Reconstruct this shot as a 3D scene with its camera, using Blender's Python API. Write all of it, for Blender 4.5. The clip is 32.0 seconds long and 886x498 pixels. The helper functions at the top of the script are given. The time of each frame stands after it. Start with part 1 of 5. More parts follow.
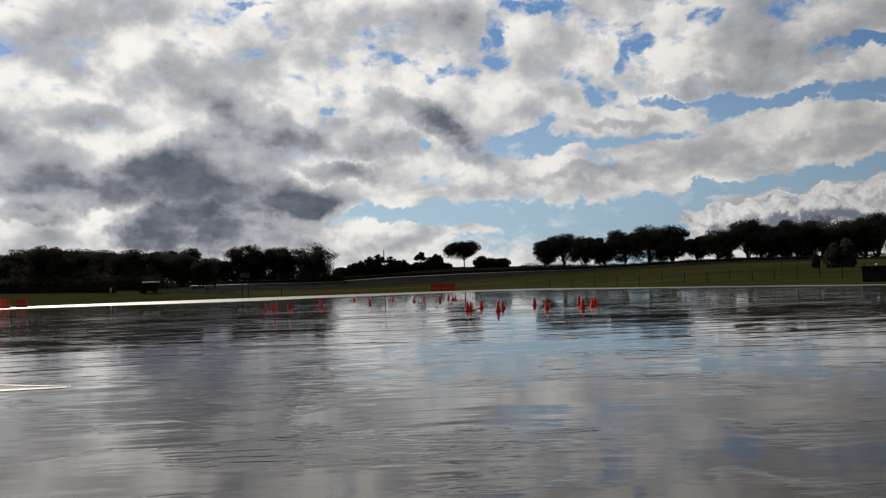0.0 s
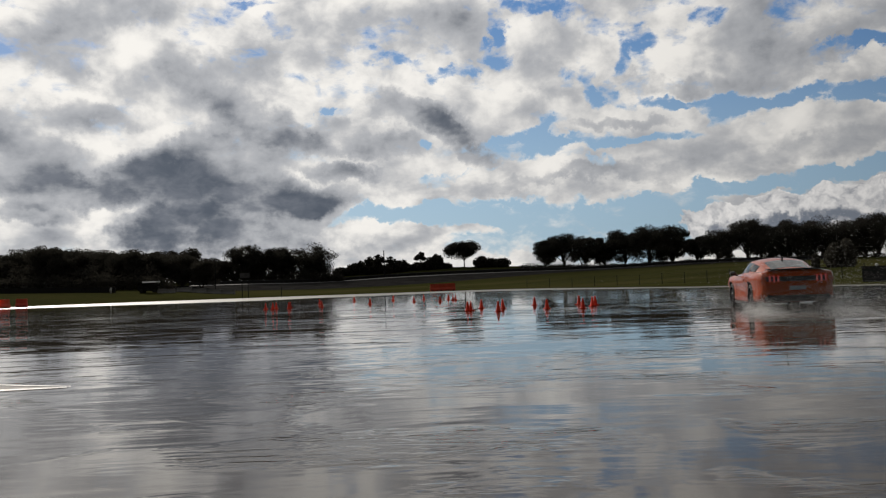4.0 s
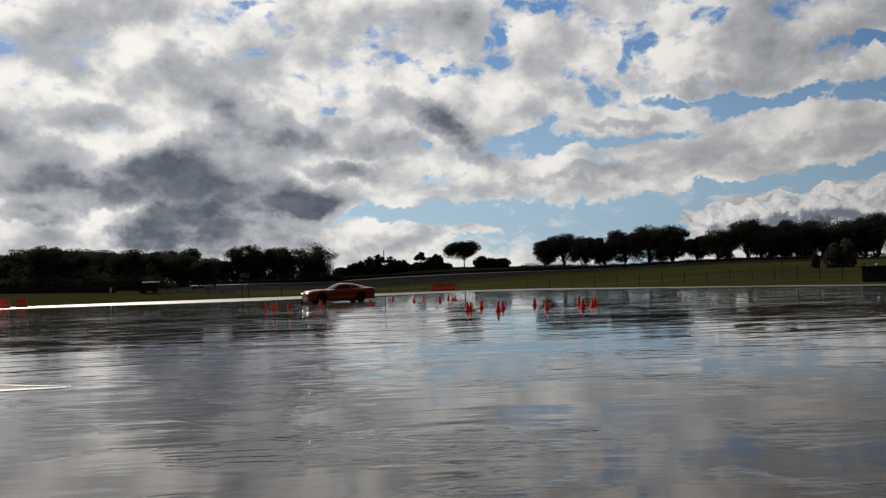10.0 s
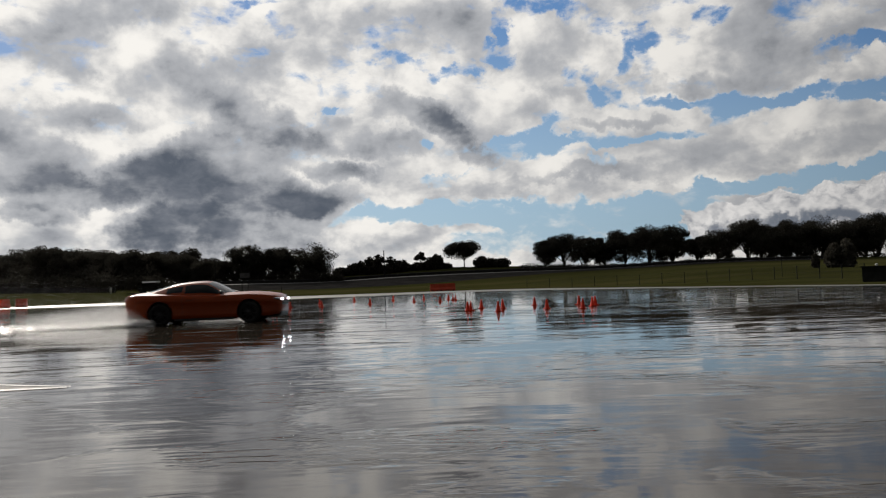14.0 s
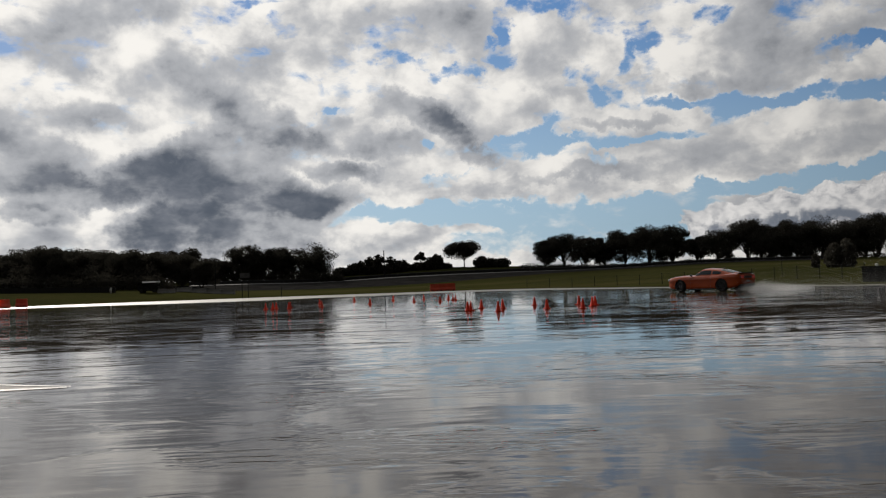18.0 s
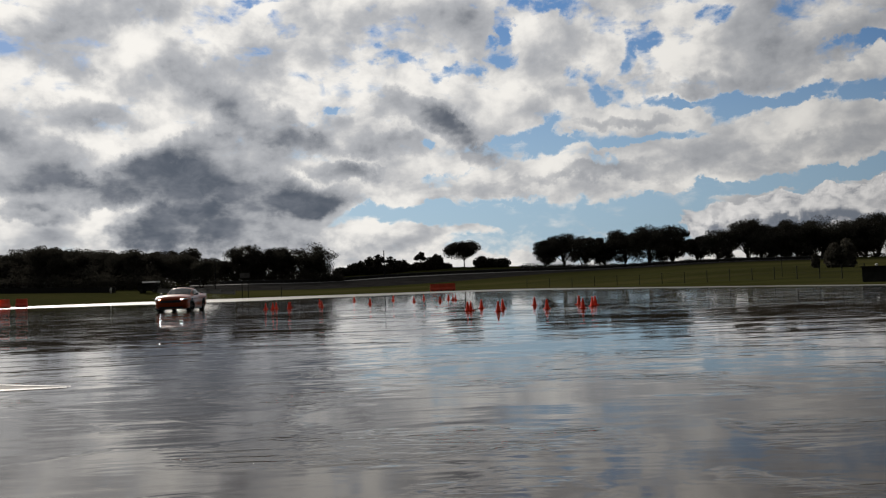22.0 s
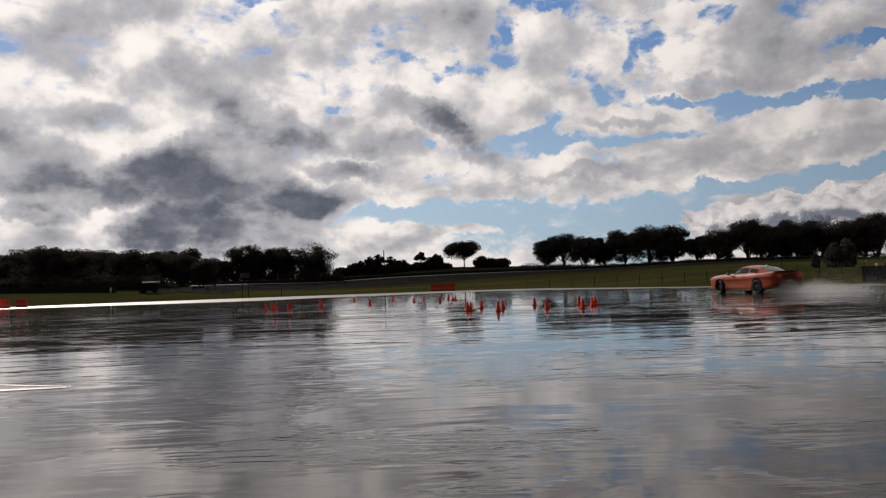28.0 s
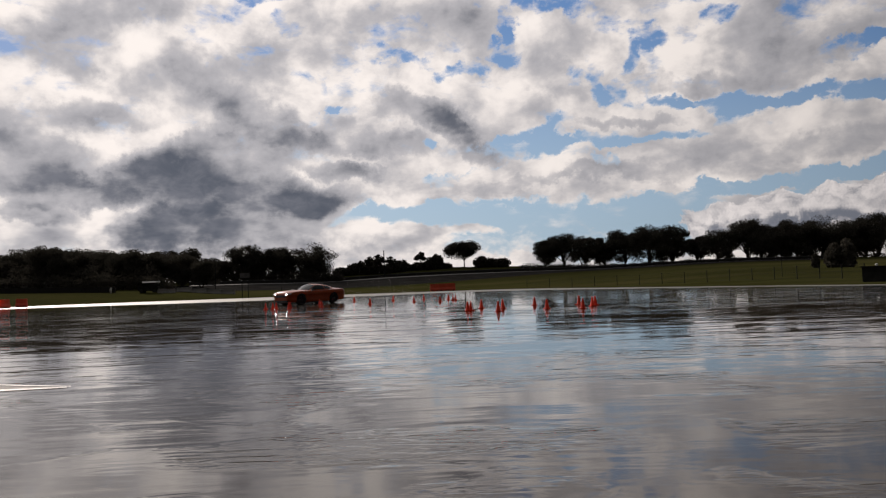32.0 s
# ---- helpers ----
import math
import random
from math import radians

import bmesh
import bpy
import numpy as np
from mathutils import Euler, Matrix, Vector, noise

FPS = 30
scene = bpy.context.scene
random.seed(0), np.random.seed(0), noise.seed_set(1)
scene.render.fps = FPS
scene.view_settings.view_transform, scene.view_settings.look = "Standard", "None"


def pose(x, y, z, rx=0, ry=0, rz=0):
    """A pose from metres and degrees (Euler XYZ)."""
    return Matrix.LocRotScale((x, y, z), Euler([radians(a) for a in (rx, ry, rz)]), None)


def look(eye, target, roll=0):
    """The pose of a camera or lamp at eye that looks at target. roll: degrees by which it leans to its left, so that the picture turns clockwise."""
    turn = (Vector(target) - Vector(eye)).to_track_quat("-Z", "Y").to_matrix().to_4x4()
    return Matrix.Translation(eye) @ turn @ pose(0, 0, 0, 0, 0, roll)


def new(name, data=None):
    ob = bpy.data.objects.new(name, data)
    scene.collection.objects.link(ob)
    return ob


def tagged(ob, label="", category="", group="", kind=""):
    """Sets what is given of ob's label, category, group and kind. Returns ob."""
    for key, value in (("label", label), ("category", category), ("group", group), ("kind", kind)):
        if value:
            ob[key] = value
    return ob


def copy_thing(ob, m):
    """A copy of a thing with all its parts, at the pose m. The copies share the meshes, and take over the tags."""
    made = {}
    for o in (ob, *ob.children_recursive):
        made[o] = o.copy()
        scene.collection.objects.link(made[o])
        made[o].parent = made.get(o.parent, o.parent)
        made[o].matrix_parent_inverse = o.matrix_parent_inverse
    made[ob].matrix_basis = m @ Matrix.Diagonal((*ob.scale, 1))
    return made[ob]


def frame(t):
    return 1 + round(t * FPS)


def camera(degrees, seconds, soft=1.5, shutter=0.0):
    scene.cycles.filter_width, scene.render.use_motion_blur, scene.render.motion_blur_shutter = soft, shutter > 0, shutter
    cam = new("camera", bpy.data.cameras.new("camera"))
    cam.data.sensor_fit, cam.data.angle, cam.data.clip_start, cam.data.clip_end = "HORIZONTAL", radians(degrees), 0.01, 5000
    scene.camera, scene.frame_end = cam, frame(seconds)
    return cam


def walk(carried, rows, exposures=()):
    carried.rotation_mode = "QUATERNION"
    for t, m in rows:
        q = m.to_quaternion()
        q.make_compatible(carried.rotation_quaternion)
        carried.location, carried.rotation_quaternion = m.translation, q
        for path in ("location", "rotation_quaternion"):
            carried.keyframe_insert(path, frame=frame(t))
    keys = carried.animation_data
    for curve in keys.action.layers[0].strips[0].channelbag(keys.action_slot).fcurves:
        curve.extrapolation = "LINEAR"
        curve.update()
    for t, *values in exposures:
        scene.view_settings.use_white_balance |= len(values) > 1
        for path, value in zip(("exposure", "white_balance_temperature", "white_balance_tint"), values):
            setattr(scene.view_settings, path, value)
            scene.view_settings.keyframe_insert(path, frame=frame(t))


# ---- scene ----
cam = camera(62, 32.0, 1.25, 0.25)
EYE = (0.0, 0.0, 0.975)
AIM = (0.0, 100.0, 5.875)
walk(cam, [(0, look(EYE, AIM, -2.1)), (32, look(EYE, AIM, -2.1))],
     exposures=[(0, 0.0, 6500, 10), (24.3, 0.0, 6500, 10), (25.2, 0.01, 6600, 13), (27.4, 0.02, 6680, 15), (32, 0.02, 6720, 16)])

# ---- light ----
SUN_BEARING, SUN_HEIGHT = -30.0, 29.0
SUN_WAY = Vector((math.sin(radians(SUN_BEARING)) * math.cos(radians(SUN_HEIGHT)),
                  math.cos(radians(SUN_BEARING)) * math.cos(radians(SUN_HEIGHT)), math.sin(radians(SUN_HEIGHT))))
sun_data = bpy.data.lights.new("sun", "SUN")
sun_data.energy, sun_data.angle, sun_data.color = 3.6, radians(0.6), (1.0, 0.93, 0.83)
sun = new("sun", sun_data)
sun.matrix_world = look(SUN_WAY * 200, (0, 0, 0))
CLOUD_HEIGHT = 250.0


def node(nt, kind, ins=None, op=""):
    """A shader node; ins: input name or index to a value or an output socket."""
    n = nt.nodes.new(kind)
    if op:
        n.operation = op
    for k, v in (ins or {}).items():
        if isinstance(v, bpy.types.NodeSocket):
            nt.links.new(v, n.inputs[k])
        else:
            n.inputs[k].default_value = v
    return n


def calc(nt, op, a, b=0.0, c=0.0, clamp=False):
    n = node(nt, "ShaderNodeMath", {0: a, 1: b, 2: c}, op)
    n.use_clamp = clamp
    return n.outputs[0]


def ramp(nt, x, lo, hi, out_lo=0.0, out_hi=1.0):
    n = node(nt, "ShaderNodeMapRange", {0: x, 1: lo, 2: hi, 3: out_lo, 4: out_hi})
    n.interpolation_type = "SMOOTHSTEP"
    return n.outputs[0]


def blend(nt, f, a, b, kind="MIX"):
    n = node(nt, "ShaderNodeMix")
    n.data_type, n.blend_type = "RGBA", kind
    for k, v in ((0, f), (6, a), (7, b)):
        if isinstance(v, bpy.types.NodeSocket):
            nt.links.new(v, n.inputs[k])
        else:
            n.inputs[k].default_value = v if k == 0 else (*v, 1)
    return n.outputs[2]


def noisy(nt, vec, scale, detail=4.0, rough=0.5, warp=0.0, colour=False):
    n = node(nt, "ShaderNodeTexNoise", {"Vector": vec, "Scale": scale, "Detail": detail, "Roughness": rough, "Distortion": warp})
    return n.outputs["Color" if colour else 0]


# cloud chart: bearing tangent, height tangent, half width, half height, lean, weight
HEAP = [
    (0.374, 0.070, 0.057, 0.028, -2, 1.00),
    (0.464, 0.084, 0.061, 0.028, -2, 1.00),
    (0.545, 0.102, 0.046, 0.023, 5, 1.00),
    (0.596, 0.108, 0.054, 0.026, 1, 1.00),
    (0.489, 0.058, 0.115, 0.023, -2, 1.00),
    (0.582, 0.074, 0.069, 0.028, -2, 1.00),
]
HEAP_SHADE = [
    (0.428, 0.060, 0.069, 0.014, 3, 1.00),
    (0.536, 0.069, 0.084, 0.012, 3, 1.00),
]
GAPS_TOP = [
    (-0.218, 0.362, 0.023, 0.013, -12, 0.75),
    (-0.256, 0.391, 0.035, 0.006, -2, 0.45),
    (-0.269, 0.326, 0.031, 0.009, 8, 0.35),
    (-0.166, 0.250, 0.010, 0.006, -2, 0.75),
    (-0.040, 0.310, 0.048, 0.009, -10, 0.70),
    (0.021, 0.296, 0.033, 0.010, 13, 0.90),
    (0.075, 0.318, 0.019, 0.020, -38, 1.00),
    (0.080, 0.353, 0.013, 0.022, -17, 0.90),
    (0.112, 0.378, 0.030, 0.010, -17, 0.95),
    (0.159, 0.380, 0.033, 0.012, -28, 1.00),
    (0.283, 0.329, 0.028, 0.016, 13, 0.95),
    (0.257, 0.299, 0.011, 0.019, -2, 0.80),
    (0.370, 0.350, 0.024, 0.014, 28, 0.95),
    (0.216, 0.267, 0.033, 0.010, -58, 0.85),
    (0.241, 0.254, 0.020, 0.012, -43, 0.75),
    (0.185, 0.278, 0.011, 0.008, -2, 0.60),
]
GAPS_EAST = [
    (0.547, 0.304, 0.059, 0.011, 12, 0.95),
    (0.602, 0.319, 0.037, 0.010, 6, 0.90),
    (0.310, 0.239, 0.043, 0.009, -5, 1.05),
    (0.407, 0.235, 0.070, 0.013, 1, 1.15),
    (0.523, 0.243, 0.085, 0.013, 3, 1.20),
    (0.605, 0.253, 0.047, 0.013, 2, 1.20),
    (0.394, 0.215, 0.035, 0.010, 13, 0.90),
    (0.123, 0.206, 0.039, 0.009, 16, 0.80),
    (0.118, 0.186, 0.058, 0.017, 2, 1.10),
    (0.211, 0.189, 0.062, 0.010, -0, 1.00),
    (0.296, 0.189, 0.066, 0.007, 4, 0.95),
    (0.229, 0.156, 0.020, 0.008, -32, 0.90),
    (-0.023, 0.184, 0.011, 0.008, -2, 1.10),
    (-0.007, 0.144, 0.035, 0.006, 4, 0.80),
    (0.043, 0.156, 0.039, 0.004, 8, 0.60),
    (0.179, 0.163, 0.039, 0.005, 6, 0.40),
]
GAPS_LOW = [
    (-0.117, 0.091, 0.035, 0.011, 13, 0.85),
    (-0.047, 0.102, 0.073, 0.012, 1, 1.00),
    (0.053, 0.100, 0.085, 0.017, -2, 1.10),
    (0.175, 0.090, 0.100, 0.019, -0, 1.15),
    (0.283, 0.086, 0.085, 0.026, 2, 1.20),
    (0.313, 0.069, 0.046, 0.031, -2, 1.00),
    (0.369, 0.115, 0.100, 0.010, 6, 1.15),
    (0.478, 0.131, 0.093, 0.010, 6, 1.20),
    (0.579, 0.143, 0.062, 0.010, 5, 1.20),
    (0.112, 0.057, 0.092, 0.017, -2, 0.75),
    (0.227, 0.041, 0.092, 0.017, -2, 0.70),
    (0.508, 0.116, 0.039, 0.008, 8, 1.00),
    (0.077, 0.120, 0.069, 0.005, -5, 0.70),
]
ROLLS = [
    (0.236, 0.227, 0.048, 0.016, -5, 0.60),
    (0.332, 0.219, 0.036, 0.010, -5, 0.60),
    (0.565, 0.281, 0.070, 0.009, 5, 0.70),
    (0.497, 0.196, 0.116, 0.017, 4, 0.70),
    (0.402, 0.159, 0.185, 0.020, 4, 0.70),
    (0.093, 0.153, 0.100, 0.009, 6, 0.70),
    (0.216, 0.125, 0.085, 0.009, 3, 0.70),
    (0.433, 0.291, 0.086, 0.025, 10, 0.50),
    (0.006, 0.074, 0.092, 0.008, 2, 0.75),
    (-0.102, 0.065, 0.069, 0.012, 1, 0.60),
    (0.147, 0.317, 0.047, 0.039, -33, 0.50),
    (0.098, 0.264, 0.070, 0.020, -2, 0.40),
    (-0.077, 0.138, 0.046, 0.014, -2, 0.50),
    (0.059, 0.057, 0.054, 0.006, -2, 0.35),
]
GREY_WEST = [
    (-0.323, 0.178, 0.112, 0.028, 8, 1.25),
    (-0.404, 0.157, 0.069, 0.020, 4, 0.95),
    (-0.270, 0.128, 0.089, 0.022, -0, 1.70),
    (-0.290, 0.100, 0.100, 0.023, 2, 1.70),
    (-0.394, 0.089, 0.035, 0.025, -2, 1.60),
    (-0.310, 0.070, 0.085, 0.015, -2, 1.30),
    (-0.501, 0.147, 0.065, 0.017, 4, 0.90),
    (-0.562, 0.208, 0.055, 0.026, -17, 0.85),
    (-0.567, 0.117, 0.045, 0.011, -2, 0.80),
    (-0.555, 0.163, 0.062, 0.019, -2, 0.60),
    (-0.473, 0.248, 0.062, 0.013, -6, 0.60),
    (-0.270, 0.301, 0.036, 0.039, -62, 0.55),
    (-0.352, 0.298, 0.035, 0.020, -32, 0.45),
    (-0.259, 0.246, 0.047, 0.022, -22, 0.80),
    (-0.214, 0.217, 0.035, 0.017, -17, 0.80),
]
GREY_MID = [
    (-0.035, 0.233, 0.062, 0.016, -8, 0.95),
    (0.022, 0.212, 0.037, 0.014, -22, 0.80),
    (-0.136, 0.165, 0.034, 0.012, -8, 1.30),
    (-0.158, 0.125, 0.042, 0.015, 3, 0.80),
    (-0.121, 0.211, 0.046, 0.014, -12, 0.55),
    (-0.068, 0.190, 0.046, 0.011, -12, 0.45),
    (-0.191, 0.204, 0.031, 0.011, -2, 0.50),
    (0.056, 0.185, 0.023, 0.012, -27, 0.60),
    (-0.514, 0.338, 0.044, 0.035, -37, 0.36),
    (-0.443, 0.390, 0.059, 0.016, -7, 0.26),
    (-0.569, 0.359, 0.035, 0.022, -22, 0.24),
    (-0.499, 0.302, 0.031, 0.014, -22, 0.50),
    (-0.299, 0.369, 0.039, 0.020, -22, 0.25),
    (-0.334, 0.398, 0.047, 0.010, -2, 0.20),
    (-0.101, 0.342, 0.062, 0.028, -17, 0.08),
]
GREY_EAST = [
    (0.488, 0.300, 0.067, 0.027, 18, 0.60),
    (0.561, 0.349, 0.079, 0.028, 20, 0.80),
    (0.315, 0.263, 0.046, 0.009, -10, 0.45),
    (0.369, 0.261, 0.062, 0.009, 1, 0.40),
    (0.317, 0.146, 0.085, 0.010, 1, 0.35),
    (0.480, 0.170, 0.124, 0.011, 4, 0.32),
    (0.224, 0.142, 0.062, 0.006, 2, 0.25),
    (0.023, 0.337, 0.039, 0.032, -2, 0.30),
    (0.137, 0.278, 0.047, 0.014, -17, 0.35),
    (0.243, 0.215, 0.046, 0.006, -2, 0.40),
    (0.124, 0.138, 0.077, 0.006, 4, 0.25),
    (0.187, 0.339, 0.039, 0.024, -22, 0.20),
    (0.404, 0.331, 0.031, 0.020, 8, 0.20),
]
BRIGHT = [
    (-0.553, 0.398, 0.062, 0.024, -2, 0.50),
    (-0.376, 0.238, 0.054, 0.017, -12, 0.60),
    (-0.165, 0.313, 0.066, 0.031, -12, 0.55),
    (-0.397, 0.337, 0.047, 0.031, -32, 0.50),
    (-0.509, 0.111, 0.069, 0.015, 2, 0.80),
    (-0.463, 0.098, 0.046, 0.011, 8, 0.60),
    (-0.182, 0.099, 0.054, 0.011, 6, 0.70),
    (-0.079, 0.064, 0.084, 0.011, 1, 0.50),
    (-0.161, 0.176, 0.023, 0.008, -2, 0.50),
    (-0.108, 0.131, 0.046, 0.011, -7, 0.60),
    (-0.462, 0.210, 0.047, 0.009, -14, 0.60),
    (-0.119, 0.264, 0.047, 0.020, -2, 0.40),
    (0.148, 0.341, 0.054, 0.032, -12, 0.35),
    (0.317, 0.295, 0.047, 0.017, 8, 0.50),
    (-0.577, 0.238, 0.039, 0.009, -2, 0.50),
    (-0.291, 0.219, 0.031, 0.006, 13, 0.40),
]


def cloud_group():
    """The cloudy sky as a colour over the plane of the clouds (metres over cloud height)."""
    g = bpy.data.node_groups.new("cloud_sky", "ShaderNodeTree")
    g.interface.new_socket("Place", in_out="INPUT", socket_type="NodeSocketVector")
    g.interface.new_socket("Color", in_out="OUTPUT", socket_type="NodeSocketColor")
    gi, go = g.nodes.new("NodeGroupInput"), g.nodes.new("NodeGroupOutput")
    sep = node(g, "ShaderNodeSeparateXYZ", {0: gi.outputs[0]})
    px, py = sep.outputs[0], sep.outputs[1]
    ahead = calc(g, "GREATER_THAN", py, 0.6)
    safe = calc(g, "MAXIMUM", py, 0.6)
    u = calc(g, "ADD", calc(g, "DIVIDE", px, safe), calc(g, "MULTIPLY", calc(g, "SUBTRACT", 1.0, ahead), 9.0))
    v = calc(g, "DIVIDE", 1.0, safe)
    chart = node(g, "ShaderNodeCombineXYZ", {0: u, 1: v}).outputs[0]
    way = node(g, "ShaderNodeVectorMath", {0: node(g, "ShaderNodeCombineXYZ", {0: px, 1: py, 2: 1.0}).outputs[0]}, op="NORMALIZE").outputs[0]
    low = ramp(g, node(g, "ShaderNodeSeparateXYZ", {0: way}).outputs[2], 0.06, 0.26, 1.0, 0.0)

    def moved(vec, by, op="ADD"):
        return node(g, "ShaderNodeVectorMath", {0: vec, 1: by}, op=op).outputs[0]

    def wide(vec, x, z):
        return moved(vec, (x, x, z), "MULTIPLY")

    shift = moved(moved(noisy(g, way, 13.0, 6.0, 0.62, 0.0, True), (0.5, 0.5, 0.5), "SUBTRACT"), (0.115, 0.095, 0.0), "MULTIPLY")
    warped = moved(moved(chart, shift), (0.0, 0.0, 1.0))

    def spread(rows, inner=0.2, outer=1.5):
        total = None
        for cx, cy, rx, ry, lean, w in rows:
            c, q = math.cos(radians(lean)), math.sin(radians(lean))
            ways = ((c / rx, q / rx, -(c * cx + q * cy) / rx), (-q / ry, c / ry, (q * cx - c * cy) / ry))
            a, b = (node(g, "ShaderNodeVectorMath", {0: warped, 1: w3}, op="DOT_PRODUCT").outputs["Value"] for w3 in ways)
            got = ramp(g, calc(g, "MULTIPLY_ADD", a, a, calc(g, "MULTIPLY", b, b)), inner * inner, outer * outer, w, 0.0)
            total = got if total is None else calc(g, "ADD", total, got)
        return total

    def puffs(vec):
        """Billowing depth of the clouds: broad heaps above, flatter rolls towards the horizon."""
        high = noisy(g, wide(vec, 9.0, 11.5), 1.0, 7.0, 0.53, 0.15)
        flat = noisy(g, wide(vec, 11.0, 19.0), 1.0, 7.0, 0.53, 0.12)
        mix = node(g, "ShaderNodeMix", {0: low, 2: high, 3: flat})
        return mix.outputs[0]

    gaps = calc(g, "ADD", calc(g, "ADD", spread(GAPS_TOP), spread(GAPS_EAST)), calc(g, "MULTIPLY", spread(GAPS_LOW), 1.15))
    rolls = spread(ROLLS, 0.3, 1.3)
    greys = calc(g, "ADD", calc(g, "ADD", spread(GREY_WEST, 0.2, 1.75), spread(GREY_MID, 0.0, 1.8)), spread(GREY_EAST, 0.0, 1.8))
    greys = calc(g, "DIVIDE", calc(g, "MULTIPLY", greys, 1.4), calc(g, "MULTIPLY_ADD", greys, 0.5, 1.0))
    bright = spread(BRIGHT)
    here, sunward = puffs(way), puffs(moved(way, (-0.018, 0.0, 0.024)))
    fine = noisy(g, wide(way, 30.0, 42.0), 1.0, 6.0, 0.58, 0.6)
    wisps = noisy(g, wide(way, 24.0, 44.0), 1.0, 6.0, 0.60, 0.25)
    greys = calc(g, "MULTIPLY", greys, ramp(g, calc(g, "MULTIPLY_ADD", here, 0.6, calc(g, "MULTIPLY", wisps, 0.4)), 0.34, 0.62, 0.62, 1.15))
    cover = calc(g, "ADD", calc(g, "MULTIPLY_ADD", here, 0.95, 0.10), calc(g, "MULTIPLY_ADD", calc(g, "SUBTRACT", wisps, 0.5), ramp(g, v, 0.12, 0.30, 0.85, 1.5), 0.19))
    cover = calc(g, "SUBTRACT", cover, calc(g, "MULTIPLY", calc(g, "MINIMUM", gaps, 1.25), 0.44))
    cover = calc(g, "ADD", cover, calc(g, "MULTIPLY", calc(g, "MINIMUM", rolls, 1.0), 0.22))
    cover = calc(g, "ADD", cover, calc(g, "MULTIPLY", calc(g, "MINIMUM", greys, 1.0), 0.12))
    opaque = ramp(g, cover, 0.30, 0.70)
    relief = calc(g, "SUBTRACT", here, sunward)
    light = calc(g, "MULTIPLY_ADD", relief, 2.5, calc(g, "MULTIPLY_ADD", calc(g, "SUBTRACT", fine, 0.5), 0.42, 0.50))
    light = calc(g, "SUBTRACT", light, calc(g, "MULTIPLY", greys, 0.56))
    light = calc(g, "MULTIPLY_ADD", bright, 0.24, light)
    light = calc(g, "SUBTRACT", light, calc(g, "MULTIPLY", calc(g, "SUBTRACT", here, 0.5), 1.3))
    light = calc(g, "ADD", light, ramp(g, opaque, 0.25, 0.85, 0.14, 0.0))
    light = calc(g, "MULTIPLY_ADD", light, 0.80, 0.285)
    air = node(g, "ShaderNodeTexSky", {0: way})
    air.sky_type, air.sun_disc = "NISHITA", False
    air.sun_elevation, air.sun_rotation = radians(SUN_HEIGHT), radians(SUN_BEARING)
    air.air_density, air.dust_density, air.ozone_density = 1.0, 0.6, 2.0
    blue = blend(g, 1.0, air.outputs[0], (0.05, 0.05, 0.05), "MULTIPLY")
    deep = blend(g, ramp(g, v, 0.08, 0.40), (0.36, 0.53, 0.68), (0.115, 0.265, 0.55))
    blue = blend(g, 0.75, blue, deep)
    murk = blend(g, ramp(g, calc(g, "MULTIPLY_ADD", here, 0.6, calc(g, "MULTIPLY", fine, 0.5)), 0.42, 0.68), (0.165, 0.18, 0.21), (0.088, 0.104, 0.132))
    cloud = blend(g, ramp(g, light, -0.05, 0.5), murk, (0.42, 0.43, 0.45))
    cloud = blend(g, ramp(g, light, 0.42, 0.95), cloud, (0.87, 0.845, 0.80))
    # a heaped cumulus low over the eastern trees
    lumps = node(g, "ShaderNodeTexVoronoi", {"Vector": warped, "Scale": 62.0, "Detail": 2.0, "Roughness": 0.55})
    lumps.normalize = True
    lump = calc(g, "SUBTRACT", 1.0, lumps.outputs["Distance"])
    heap = spread(HEAP, 0.3, 1.15)
    heap_in = ramp(g, calc(g, "MULTIPLY_ADD", lump, 0.55, heap), 0.72, 0.82)
    over_lump = calc(g, "SUBTRACT", lump, calc(g, "MULTIPLY", spread(HEAP_SHADE, 0.2, 1.4), 0.28))
    heap_col = blend(g, ramp(g, calc(g, "MULTIPLY_ADD", fine, 0.25, over_lump), 0.46, 0.98), (0.20, 0.225, 0.27), (0.86, 0.84, 0.82))
    opaque = calc(g, "MAXIMUM", opaque, heap_in)
    cloud = blend(g, heap_in, cloud, heap_col)
    sunny = node(g, "ShaderNodeVectorMath", {0: way, 1: tuple(SUN_WAY)}, op="DOT_PRODUCT").outputs["Value"]
    lift = ramp(g, sunny, -0.2, 1.0, 0.10, 1.08)
    g.links.new(moved(blend(g, opaque, blue, cloud), node(g, "ShaderNodeCombineXYZ", {0: lift, 1: lift, 2: lift}).outputs[0], "MULTIPLY"), go.inputs[0])
    return g


CLOUDS = cloud_group()
world = bpy.data.worlds.new("sky")
scene.world = world
world.use_nodes = True
wn = world.node_tree
wn.nodes.clear()
way_in = node(wn, "ShaderNodeSeparateXYZ", {0: node(wn, "ShaderNodeTexCoord").outputs["Generated"]})
rise = calc(wn, "MAXIMUM", way_in.outputs[2], 0.015)
over = node(wn, "ShaderNodeCombineXYZ", {0: calc(wn, "DIVIDE", way_in.outputs[0], rise), 1: calc(wn, "DIVIDE", way_in.outputs[1], rise)})
sky_node = node(wn, "ShaderNodeGroup")
sky_node.node_tree = CLOUDS
wn.links.new(over.outputs[0], sky_node.inputs[0])
back = node(wn, "ShaderNodeBackground", {"Color": sky_node.outputs[0], "Strength": 1.0})
